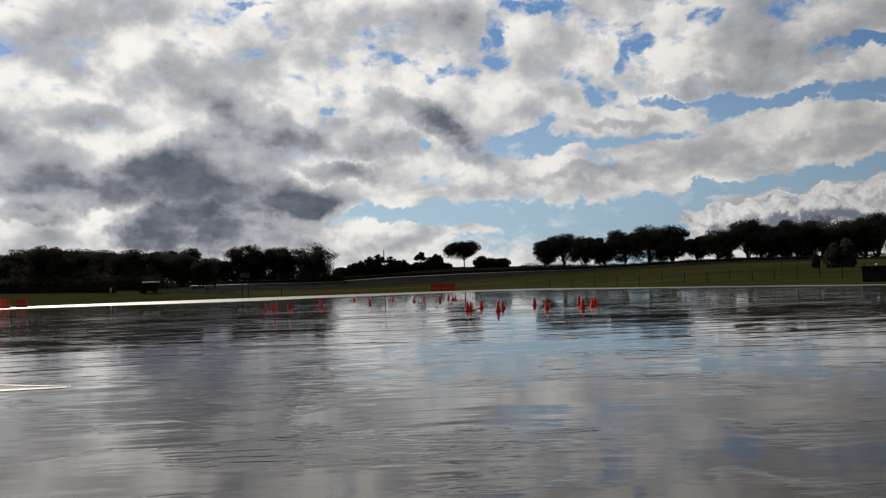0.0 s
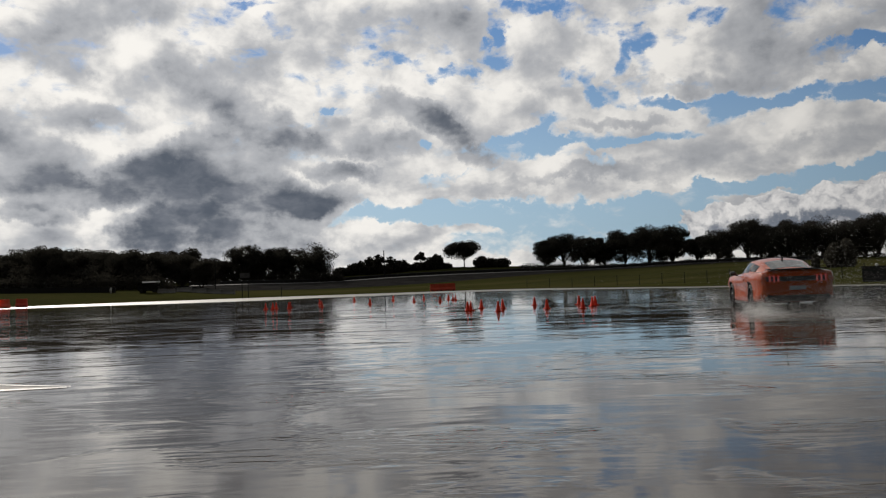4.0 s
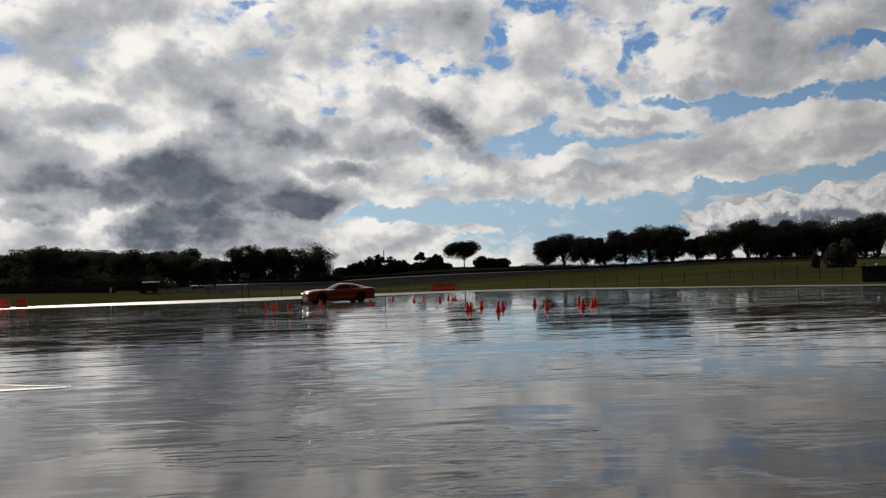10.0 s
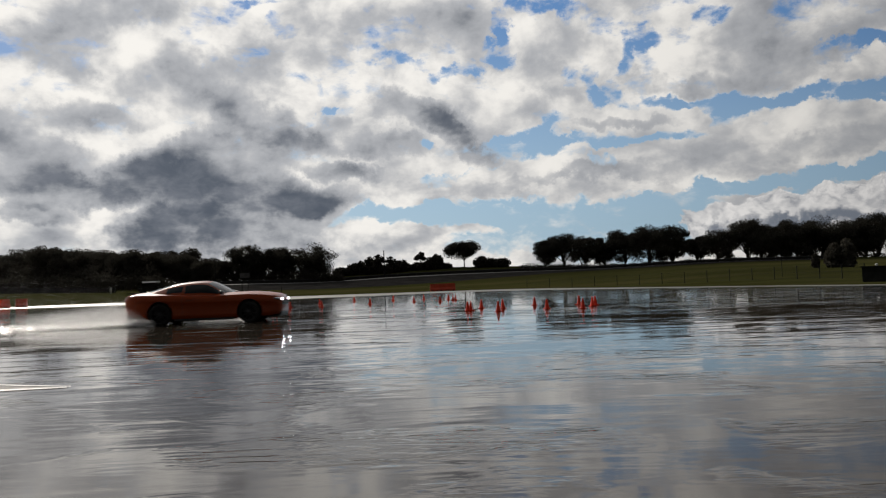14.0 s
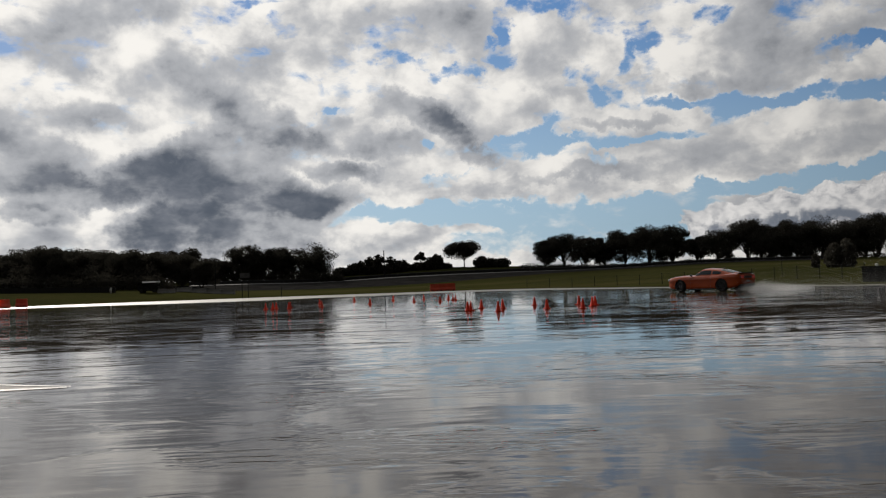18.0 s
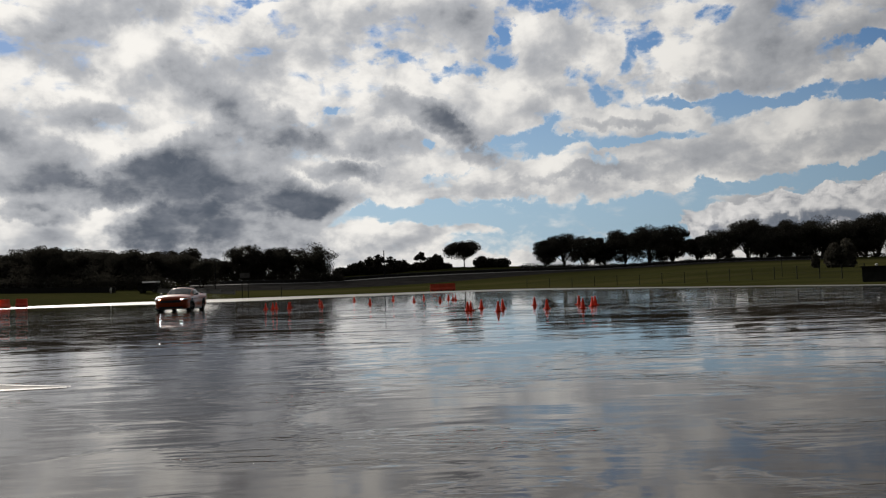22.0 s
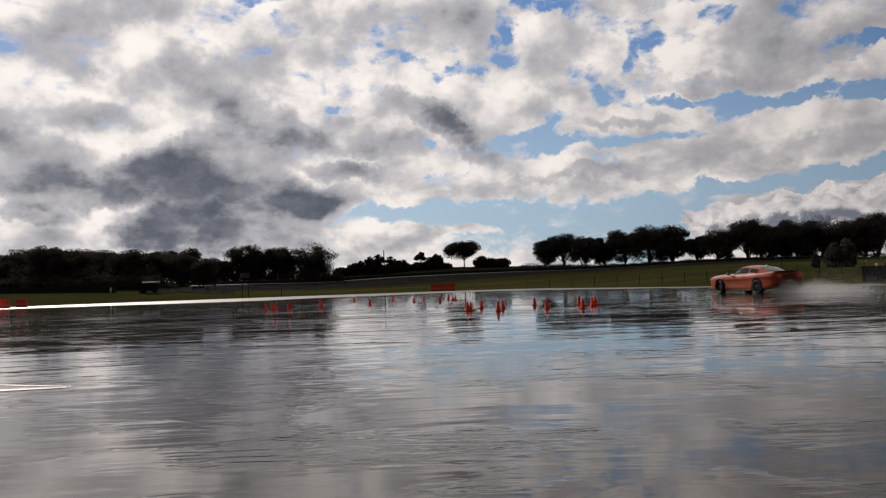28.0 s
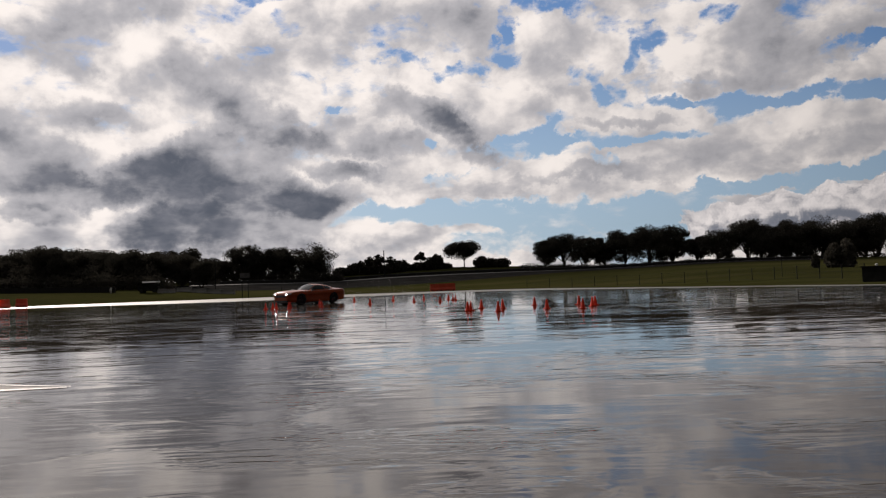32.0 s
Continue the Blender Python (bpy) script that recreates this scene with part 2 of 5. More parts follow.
wn.links.new(back.outputs[0], node(wn, "ShaderNodeOutputWorld").inputs[0])


# ---- materials ----
def material(name):
    m = bpy.data.materials.new(name)
    m.use_nodes = True
    nt = m.node_tree
    return m, nt, nt.nodes["Principled BSDF"]


def surface(name, dark, light, rough=0.6, metal=0.0, scale=3.0, bump=0.2, grain=40.0, depth=0.01, coat=0.0, vary=0.0, spec=0.5, coat_rough=0.16):
    """Two tones in two scales of mottling, with fine relief."""
    m, nt, b = material(name)
    at = node(nt, "ShaderNodeTexCoord").outputs["Object"]
    big, fine = noisy(nt, at, scale, 5.0, 0.6), noisy(nt, at, grain, 4.0, 0.6)
    tone = calc(nt, "MULTIPLY_ADD", fine, 0.45, calc(nt, "MULTIPLY", big, 0.75))
    col = blend(nt, ramp(nt, tone, 0.35, 0.85), dark, light)
    if vary:
        pick = node(nt, "ShaderNodeObjectInfo").outputs["Random"]
        k = calc(nt, "MULTIPLY_ADD", pick, 2 * vary, 1 - vary)
        col = node(nt, "ShaderNodeVectorMath", {0: col, 1: node(nt, "ShaderNodeCombineXYZ", {0: k, 1: k, 2: k}).outputs[0]}, op="MULTIPLY").outputs[0]
    nt.links.new(col, b.inputs["Base Color"])
    nt.links.new(calc(nt, "MULTIPLY_ADD", big, 0.25, rough - 0.12, True), b.inputs["Roughness"])
    b.inputs["Metallic"].default_value = metal
    b.inputs["Coat Weight"].default_value = coat
    b.inputs["Coat Roughness"].default_value = coat_rough
    b.inputs["Specular IOR Level"].default_value = spec
    if bump:
        nt.links.new(node(nt, "ShaderNodeBump", {"Strength": bump, "Distance": depth, "Height": fine}).outputs[0], b.inputs["Normal"])
    return m


def water_film():
    """A clear film of water (the coat) over rough dark asphalt."""
    m, nt, b = material("wet_asphalt_water")
    at = node(nt, "ShaderNodeTexCoord").outputs["Object"]
    mott = noisy(nt, at, 0.35, 5.0, 0.6)
    grit = noisy(nt, at, 30.0, 4.0, 0.6)
    nt.links.new(blend(nt, calc(nt, "MULTIPLY_ADD", grit, 0.5, calc(nt, "MULTIPLY", mott, 0.6)), (0.018, 0.015, 0.0112), (0.058, 0.047, 0.0355)), b.inputs["Base Color"])
    b.inputs["Roughness"].default_value = 0.5
    nt.links.new(node(nt, "ShaderNodeBump", {"Strength": 0.5, "Distance": 0.004, "Height": grit}).outputs[0], b.inputs["Normal"])
    b.inputs["Coat IOR"].default_value = 1.44

    def blown(turn, long):
        return node(nt, "ShaderNodeMapping", {"Vector": at, "Rotation": (0, 0, radians(turn)), "Scale": (long, 1.0, 1.0)}).outputs[0]

    def times(*terms):
        got = terms[0]
        for t in terms[1:]:
            got = calc(nt, "MULTIPLY", got, t)
        return got

    # the film lies calm over the deep far side and is ruffled by the grain of the asphalt where it thins out
    spot = node(nt, "ShaderNodeSeparateXYZ", {0: at})
    reach = spot.outputs[1]
    nt.links.new(ramp(nt, reach, 4.0, 12.0, 0.06, 0.02), b.inputs["Coat Roughness"])
    nt.links.new(ramp(nt, reach, 5.0, 13.0, 0.004, 0.0), b.inputs["Specular IOR Level"])
    shoal = times(ramp(nt, calc(nt, "SUBTRACT", spot.outputs[0], calc(nt, "MULTIPLY", reach, 0.25)), -0.4, 1.6), ramp(nt, reach, 3.5, 8.5, 1.0, 0.0), ramp(nt, mott, 0.30, 0.60, 0.5, 1.0))
    nt.links.new(calc(nt, "MULTIPLY_ADD", shoal, -0.50, 1.0), b.inputs["Coat Weight"])
    gusts = ramp(nt, noisy(nt, blown(3, 0.12), 0.30, 3.0, 0.55, 0.5), 0.38, 0.58, 0.25, 1.0)
    crests = calc(nt, "MULTIPLY_ADD", ramp(nt, noisy(nt, blown(-3, 0.22), 2.1, 2.0, 0.55, 0.5), 0.50, 0.72), 0.45, ramp(nt, noisy(nt, blown(4, 0.16), 1.1, 3.0, 0.6, 0.5), 0.54, 0.74))
    streaks = times(crests, gusts, ramp(nt, reach, 7.0, 24.0, 0.0022, 0.016), ramp(nt, reach, 34.0, 75.0, 1.0, 0.8))
    beyond = calc(nt, "MAXIMUM", calc(nt, "SUBTRACT", reach, 9.0), 0.0)
    fall = calc(nt, "MULTIPLY_ADD", calc(nt, "MULTIPLY", beyond, beyond), 0.00005, calc(nt, "MULTIPLY", beyond, 0.0018))
    streaks = calc(nt, "ADD", streaks, fall)
    swell = times(noisy(nt, blown(-8, 0.3), 0.5, 1.0, 0.4, 0.8), ramp(nt, reach, 6.0, 20.0, 0.012, 0.005))
    ruffled = ramp(nt, noisy(nt, blown(10, 0.5), 0.45, 3.0, 0.55, 0.8), 0.47, 0.66, 0.10, 1.0)
    swirls = times(noisy(nt, blown(16, 0.30), 2.4, 1.5, 0.5, 1.6), ruffled, ramp(nt, reach, 5.0, 18.0, 0.0082, 0.0018))
    other = ramp(nt, noisy(nt, blown(-30, 0.7), 0.8, 3.0, 0.55, 0.8), 0.51, 0.64, 0.05, 1.0)
    chop = times(noisy(nt, blown(-14, 0.30), 7.0, 1.5, 0.5, 1.8), other, ramp(nt, reach, 3.5, 13.0, 0.0088, 0.0))
    high = calc(nt, "ADD", calc(nt, "ADD", swell, streaks), calc(nt, "ADD", swirls, chop))
    ripple = node(nt, "ShaderNodeBump", {"Strength": 1.0, "Distance": 1.0, "Height": high}).outputs[0]
    # a breeze leans the far ripples of the middle; the eastern end lies in the lee of the trees
    side = calc(nt, "DIVIDE", spot.outputs[0], calc(nt, "MAXIMUM", reach, 3.0))
    breeze = times(ramp(nt, side, -0.19, -0.11), ramp(nt, side, 0.0, 0.09, -0.009, 0.0))
    lee = ramp(nt, side, 0.30, 0.42, 0.0, 0.003)
    lean = times(calc(nt, "ADD", breeze, lee), ramp(nt, reach, 14.0, 26.0))
    leant = node(nt, "ShaderNodeVectorMath", {0: ripple, 1: node(nt, "ShaderNodeCombineXYZ", {1: lean}).outputs[0]}, op="ADD").outputs[0]
    nt.links.new(node(nt, "ShaderNodeVectorMath", {0: leant}, op="NORMALIZE").outputs[0], b.inputs["Coat Normal"])
    return m


def glass_dark(name, gloss):
    m, nt, b = material(name)
    b.inputs["Base Color"].default_value = (0.012, 0.014, 0.015, 1)
    b.inputs["Roughness"].default_value = 0.05
    b.inputs["Specular IOR Level"].default_value = gloss
    return m


def leaf_material(name, dark, light):
    m, nt, b = material(name)
    pick = node(nt, "ShaderNodeNewGeometry").outputs["Random Per Island"]
    at = node(nt, "ShaderNodeTexCoord").outputs["Object"]
    col = blend(nt, calc(nt, "MULTIPLY_ADD", pick, 0.6, calc(nt, "MULTIPLY", noisy(nt, at, 0.5), 0.4)), dark, light)
    nt.links.new(col, b.inputs["Base Color"])
    b.inputs["Roughness"].default_value = 0.9
    b.inputs["Specular IOR Level"].default_value = 0.0
    thin = node(nt, "ShaderNodeBsdfTranslucent", {"Color": col})
    mix = node(nt, "ShaderNodeMixShader", {0: 0.22, 1: b.outputs[0], 2: thin.outputs[0]})
    nt.links.new(mix.outputs[0], nt.nodes["Material Output"].inputs[0])
    return m


def grass_material():
    m, nt, b = material("grass")
    at = node(nt, "ShaderNodeTexCoord").outputs["Object"]
    far = node(nt, "ShaderNodeMapping", {"Vector": at, "Scale": (0.5, 1.0, 1.0)}).outputs[0]
    tone = calc(nt, "MULTIPLY_ADD", noisy(nt, far, 0.06, 6.0, 0.6), 0.6, calc(nt, "MULTIPLY", noisy(nt, far, 1.2, 6.0, 0.65), 0.5))
    col = blend(nt, ramp(nt, tone, 0.35, 0.75), (0.018, 0.0195, 0.007), (0.037, 0.038, 0.013))
    dry = ramp(nt, noisy(nt, far, 0.025, 3.0, 0.5), 0.42, 0.66, 0.05, 0.6)
    nt.links.new(blend(nt, dry, col, (0.052, 0.047, 0.019)), b.inputs["Base Color"])
    b.inputs["Roughness"].default_value = 0.9
    b.inputs["Specular IOR Level"].default_value = 0.0
    nt.links.new(node(nt, "ShaderNodeBump", {"Strength": 0.2, "Distance": 0.05, "Height": noisy(nt, at, 5.0, 6.0, 0.7)}).outputs[0], b.inputs["Normal"])
    return m


GRASS = grass_material()
WATER = water_film()
APRON = surface("damp_pale_asphalt", (0.055, 0.052, 0.043), (0.095, 0.090, 0.074), 0.55, scale=0.4, grain=25.0, bump=0.3, spec=0.5)
TRACK = surface("track_asphalt", (0.016, 0.0155, 0.015), (0.032, 0.031, 0.030), 0.95, scale=0.3, grain=20.0, spec=0.0)
# kerb tone made paler to stand in for sky mirrored on its wet top
KERB_SHEEN = surface("kerb_sky_sheen", (0.07, 0.07, 0.068), (0.12, 0.118, 0.115), 0.8, scale=0.3, grain=20.0, spec=0.2)
LINE_MOTTLED = surface("mottled_pale_line", (0.35, 0.33, 0.32), (0.72, 0.69, 0.67), 0.8, scale=2.5, grain=14.0, bump=0.2, spec=0.0)
LINE_PALE = surface("pale_line", (0.60, 0.57, 0.55), (0.85, 0.82, 0.80), 0.6, scale=2.5, grain=14.0, bump=0.2, spec=0.1)
LEAF = leaf_material("cypress_foliage", (0.042, 0.039, 0.034), (0.072, 0.068, 0.054))
HEDGE = leaf_material("hedge_foliage", (0.042, 0.039, 0.034), (0.070, 0.066, 0.053))
BARK = surface("bark", (0.02, 0.016, 0.012), (0.07, 0.055, 0.042), 0.9, scale=2.0, grain=15.0, bump=0.6, depth=0.05)
ORANGE = surface("orange_car_paint", (0.25, 0.032, 0.0), (0.30, 0.040, 0.0), 0.42, 0.0, scale=2.0, grain=300.0, bump=0.0, coat=0.7, spec=0.1, coat_rough=0.10)
BLACK = surface("black_trim", (0.010, 0.010, 0.011), (0.022, 0.022, 0.023), 0.4, scale=6.0, grain=90.0, bump=0.15)
RUBBER = surface("tyre_rubber", (0.012, 0.012, 0.012), (0.03, 0.03, 0.029), 0.8, scale=8.0, grain=80.0, bump=0.3, spec=0.2)
ALLOY = surface("dark_alloy", (0.03, 0.03, 0.032), (0.07, 0.07, 0.072), 0.3, 0.9, scale=6.0, grain=120.0, bump=0.05)
CHROME = surface("bright_metal", (0.5, 0.5, 0.5), (0.65, 0.65, 0.65), 0.2, 1.0, scale=6.0, grain=100.0, bump=0.05)
GLASS = glass_dark("tinted_glass", 0.5)
SIDE_GLASS = glass_dark("dark_side_glass", 0.12)
LAMP_GLASS = surface("headlamp_glass", (0.25, 0.26, 0.28), (0.45, 0.46, 0.48), 0.15, 0.6, scale=20.0, grain=90.0, bump=0.1, coat=1.0)
LAMP_LIT = surface("lit_lamp", (0.8, 0.8, 0.8), (0.9, 0.9, 0.9), 0.3, scale=20.0, grain=90.0, bump=0.0)
LAMP_LIT.node_tree.nodes["Principled BSDF"].inputs["Emission Color"].default_value = (1.0, 0.95, 0.96, 1)
LAMP_LIT.node_tree.nodes["Principled BSDF"].inputs["Emission Strength"].default_value = 20.0
LAMP_LIT.cycles.emission_sampling = "NONE"
TAIL = surface("tail_lamp_plastic", (0.50, 0.10, 0.09), (0.7, 0.22, 0.20), 0.2, scale=9.0, grain=60.0, bump=0.1, coat=1.0)
TAIL.node_tree.nodes["Principled BSDF"].inputs["Emission Color"].default_value = (1.0, 0.06, 0.04, 1)
TAIL.node_tree.nodes["Principled BSDF"].inputs["Emission Strength"].default_value = 0.12
TAIL.cycles.emission_sampling = "NONE"
CONE_RED = surface("traffic_cone_plastic", (0.60, 0.030, 0.012), (0.78, 0.050, 0.020), 0.6, scale=6.0, grain=60.0, bump=0.1, vary=0.2, spec=0.15)
BARRIER_RED = surface("red_barrier_plastic", (0.50, 0.045, 0.015), (0.66, 0.075, 0.025), 0.5, scale=1.5, grain=30.0, bump=0.1, vary=0.12)
PAINT_WHITE = surface("white_paint", (0.55, 0.55, 0.53), (0.8, 0.8, 0.78), 0.5, scale=1.5, grain=30.0, bump=0.1, spec=0.2)
CONCRETE = surface("concrete", (0.14, 0.14, 0.135), (0.26, 0.26, 0.25), 0.9, scale=0.8, grain=20.0, bump=0.3)
STEEL = surface("galvanised_steel", (0.20, 0.205, 0.21), (0.34, 0.345, 0.35), 0.5, 0.7, scale=2.0, grain=40.0, bump=0.1)
DARK_STEEL = surface("dark_painted_steel", (0.012, 0.013, 0.013), (0.03, 0.031, 0.03), 0.85, scale=2.0, grain=40.0, bump=0.1, spec=0.05)


def spray_material():
    m, nt, b = material("spray_droplets")
    at = node(nt, "ShaderNodeTexCoord").outputs["Object"]
    col = blend(nt, noisy(nt, at, 3.0), (0.90, 0.90, 0.90), (0.97, 0.97, 0.97))
    nt.links.new(col, b.inputs["Base Color"])
    b.inputs["Roughness"].default_value = 0.3
    soft = node(nt, "ShaderNodeBsdfTranslucent", {"Color": col})
    bent = node(nt, "ShaderNodeBsdfRefraction", {"Color": (0.97, 0.97, 0.97, 1), "Roughness": 0.5, "IOR": 1.33})
    half = node(nt, "ShaderNodeMixShader", {0: 0.6, 1: b.outputs[0], 2: soft.outputs[0]})
    mix = node(nt, "ShaderNodeMixShader", {0: 0.35, 1: half.outputs[0], 2: bent.outputs[0]})
    thin = node(nt, "ShaderNodeMixShader", {0: 0.42, 1: mix.outputs[0], 2: node(nt, "ShaderNodeBsdfTransparent").outputs[0]})
    nt.links.new(thin.outputs[0], nt.nodes["Material Output"].inputs[0])
    return m


SPRAY = spray_material()
FOAM = surface("churned_water_foam", (0.45, 0.45, 0.45), (0.85, 0.85, 0.84), 0.3, scale=2.0, grain=30.0, bump=0.0, coat=1.0, coat_rough=0.2)
SIGN_GREY = surface("grey_sign_back", (0.05, 0.05, 0.05), (0.10, 0.10, 0.10), 0.7, scale=2.0, grain=30.0, bump=0.1, spec=0.2)


# ---- building helpers ----
def mesh_of(name, bm, mat, smooth=False):
    me = bpy.data.meshes.new(name)
    bm.to_mesh(me)
    bm.free()
    me.materials.append(mat)
    if smooth:
        me.polygons.foreach_set("use_smooth", [True] * len(me.polygons))
    return me


def part(name, bm, mat, parent=None, label="", smooth=False, at=None):
    ob = new(name, mesh_of(name, bm, mat, smooth))
    if parent:
        ob.parent = parent
    if at:
        ob.matrix_basis = at
    return tagged(ob, label)


def empty(name, at=None):
    ob = new(name)
    if at:
        ob.matrix_basis = at
    return ob


def box(bm, x0, x1, y0, y1, z0, z1, bevel=0.0):
    got = bmesh.ops.create_cube(bm, size=1.0)["verts"]
    for v in got:
        v.co = ((x0 + x1) / 2 + v.co.x * (x1 - x0), (y0 + y1) / 2 + v.co.y * (y1 - y0), (z0 + z1) / 2 + v.co.z * (z1 - z0))
    if bevel:
        edges = {e for v in got for e in v.link_edges}
        bmesh.ops.bevel(bm, geom=list(edges), offset=bevel, segments=2, affect="EDGES")
    return bm


def tube(bm, pts, radii, sides=8):
    """A tapered tube through points, closed at both ends."""
    rings = []
    for i, p in enumerate(pts):
        p = Vector(p)
        a, b = Vector(pts[max(i - 1, 0)]), Vector(pts[min(i + 1, len(pts) - 1)])
        d = (b - a).normalized()
        s = d.cross(Vector((0, 0, 1)) if abs(d.z) < 0.9 else Vector((1, 0, 0))).normalized()
        t = d.cross(s)
        rings.append([bm.verts.new(p + radii[i] * (math.cos(k) * s + math.sin(k) * t)) for k in (2 * math.pi * j / sides for j in range(sides))])
    for r0, r1 in zip(rings, rings[1:]):
        for j in range(sides):
            bm.faces.new((r0[j], r0[(j + 1) % sides], r1[(j + 1) % sides], r1[j]))
    bm.faces.new(rings[0][::-1])
    bm.faces.new(rings[-1])
    return bm


def turned(bm, profile, sides=24, axis="Z", ring=False):
    """A solid of revolution from (radius, height) pairs."""
    rings = []
    for r, h in profile:
        loop = []
        for j in range(sides):
            a = 2 * math.pi * j / sides
            c, s = r * math.cos(a), r * math.sin(a)
            loop.append(bm.verts.new((c, s, h) if axis == "Z" else (c, h, s) if axis == "Y" else (h, c, s)))
        rings.append(loop)
    for r0, r1 in zip(rings, rings[1:] + (rings[:1] if ring else [])):
        for j in range(sides):
            bm.faces.new((r0[j], r0[(j + 1) % sides], r1[(j + 1) % sides], r1[j]))
    if not ring:
        bm.faces.new(rings[0][::-1])
        bm.faces.new(rings[-1])
    bmesh.ops.recalc_face_normals(bm, faces=bm.faces)
    return bm


def smooth_step(a, b, x):
    t = min(1.0, max(0.0, (x - a) / (b - a)))
    return t * t * (3 - 2 * t)


# ---- ground ----
def rounded(corners, times=3):
    """A closed outline with its corners cut round."""
    pts = [Vector(c) for c in corners]
    for _ in range(times):
        pts = [q for a, b in zip(pts, pts[1:] + pts[:1]) for q in (a.lerp(b, 0.22), a.lerp(b, 0.78))]
    return [(p.x, p.y) for p in pts]


def ragged(outline, much, size, step=1.5):
    """The outline, split into short steps that wander in and out."""
    got = []
    for (x0, y0), (x1, y1) in zip(outline, outline[1:] + outline[:1]):
        n = max(1, int(math.hypot(x1 - x0, y1 - y0) / step))
        for k in range(n):
            x, y = x0 + (x1 - x0) * k / n, y0 + (y1 - y0) * k / n
            got.append((x + much * noise.noise(Vector((x / size, y / size, 1))), y + 2 * much * noise.noise(Vector((x / size, y / size, 9)))))
    return got


PAN = rounded([(34, -40), (28, 42), (19.5, 72), (12, 108), (-10, 116), (-62, 124), (-80, 95), (-75, -40)])
POOL = ragged(rounded([(27, -36), (26.5, 40), (18.5, 62), (7, 90), (-10, 84), (-22, 76), (-52, 88), (-62, 66), (-66, -36)]), 1.2, 9.0)
PAN_XY = np.array(PAN)


def outside_pan(x, y):
    """Metres outside the edge of the skid pan (below 0 inside it)."""
    a, b = PAN_XY, np.roll(PAN_XY, -1, 0)
    d = b - a
    t = np.clip(((x - a[:, 0]) * d[:, 0] + (y - a[:, 1]) * d[:, 1]) / (d * d).sum(1), 0, 1)
    far = np.hypot(a[:, 0] + t * d[:, 0] - x, a[:, 1] + t * d[:, 1] - y).min()
    cross = ((a[:, 1] > y) != (b[:, 1] > y)) & (x < d[:, 0] * (y - a[:, 1]) / np.where(d[:, 1] == 0, 1e-9, d[:, 1]) + a[:, 0])
    return -far if cross.sum() % 2 else far


# the bank by bearing tangent: foot of the track, its upper edge and the ridge behind
BEARING = [-0.716, -0.601, -0.486, -0.352, -0.256, -0.179, -0.141, -0.064, 0.012, 0.089, 0.166, 0.242, 0.319, 0.396, 0.472, 0.526, 0.601, 0.741]
FOOT_FAR = [136, 138, 139, 141, 165, 170, 172, 177, 182, 187, 192, 194, 195, 196, 196, 196, 196, 196]
EDGE_FAR = [160, 160, 162, 166, 185, 195, 198, 200, 200, 200, 200, 200, 200, 200, 200, 200, 200, 200]
FOOT_Z = [2.45, 2.26, 1.9, 1.38, 1.25, 1.04, 1.07, 1.25, 1.72, 2.43, 3.11, 3.4, 3.84, 4.13, 4.1, 4.02, 3.85, 3.45]
EDGE_Z = [3.69, 3.51, 3.17, 2.85, 2.98, 2.84, 3.05, 3.58, 3.78, 3.83, 3.73, 3.86, 4.29, 4.5, 4.39, 4.31, 4.22, 3.81]
RIDGE_Z = [5.03, 4.96, 4.49, 4.06, 4.26, 4.47, 5.07, 5.69, 6.44, 6.07, 5.43, 4.61, 5.11, 5.16, 5.05, 4.95, 4.84, 4.38]


def by_bearing(t, row):
    return float(np.interp(t, BEARING, row))


def ground_z(x, y):
    if y < 30:
        return 0.03 - 0.15 * (1 - smooth_step(-4, -0.5, outside_pan(x, y))) if y > -60 and abs(x) < 150 else 0.03
    t = max(-0.75, min(0.75, x / y))
    foot, edge = by_bearing(t, FOOT_FAR), by_bearing(t, EDGE_FAR)
    zf, ze, zr = by_bearing(t, FOOT_Z), by_bearing(t, EDGE_Z), by_bearing(t, RIDGE_Z)
    start = 112 - 72 * smooth_step(0.05, 0.55, t)
    if y < foot:
        z = zf * smooth_step(start, 2 * foot - start, y) * 2 if y > start else 0.0
    elif y < edge:
        z = zf + (ze - zf) * (y - foot) / (edge - foot)
    else:
        z = ze + (zr - ze) * min(1.0, (y - edge) / 28)
    if y > 260 or abs(x) > 150:
        return z + 0.03
    out = outside_pan(x, y)
    z += 0.10 * noise.noise(Vector((x * 0.05, y * 0.05, 0))) * smooth_step(4, 30, out) * (1 - smooth_step(foot - 25, foot - 2, y))
    return z + 0.03 - 0.15 * (1 - smooth_step(-4, -0.5, out))


def ground():
    def steps(dense0, dense1, step, far0, far1):
        mid = list(np.arange(dense0, dense1 + 0.1, step))
        low, high = [], []
        d = step
        while (low[-1] if low else dense0) > far0:
            d *= 1.5
            low.append((low[-1] if low else dense0) - d)
        d = step
        while (high[-1] if high else dense1) < far1:
            d *= 1.5
            high.append((high[-1] if high else dense1) + d)
        return low[::-1] + mid + high
    xs, ys = steps(-150, 150, 2.5, -2500, 2500), steps(-60, 260, 2.5, -2500, 2500)
    verts = [(x, y, ground_z(x, y)) for y in ys for x in xs]
    n = len(xs)
    faces = [(j * n + i, j * n + i + 1, (j + 1) * n + i + 1, (j + 1) * n + i) for j in range(len(ys) - 1) for i in range(n - 1)]
    me = bpy.data.meshes.new("ground")
    me.from_pydata(verts, [], faces)
    me.materials.append(GRASS)
    me.polygons.foreach_set("use_smooth", [True] * len(me.polygons))
    tagged(new("ground", me), "mown green grass rising to a low bank", "grass", kind="structure")


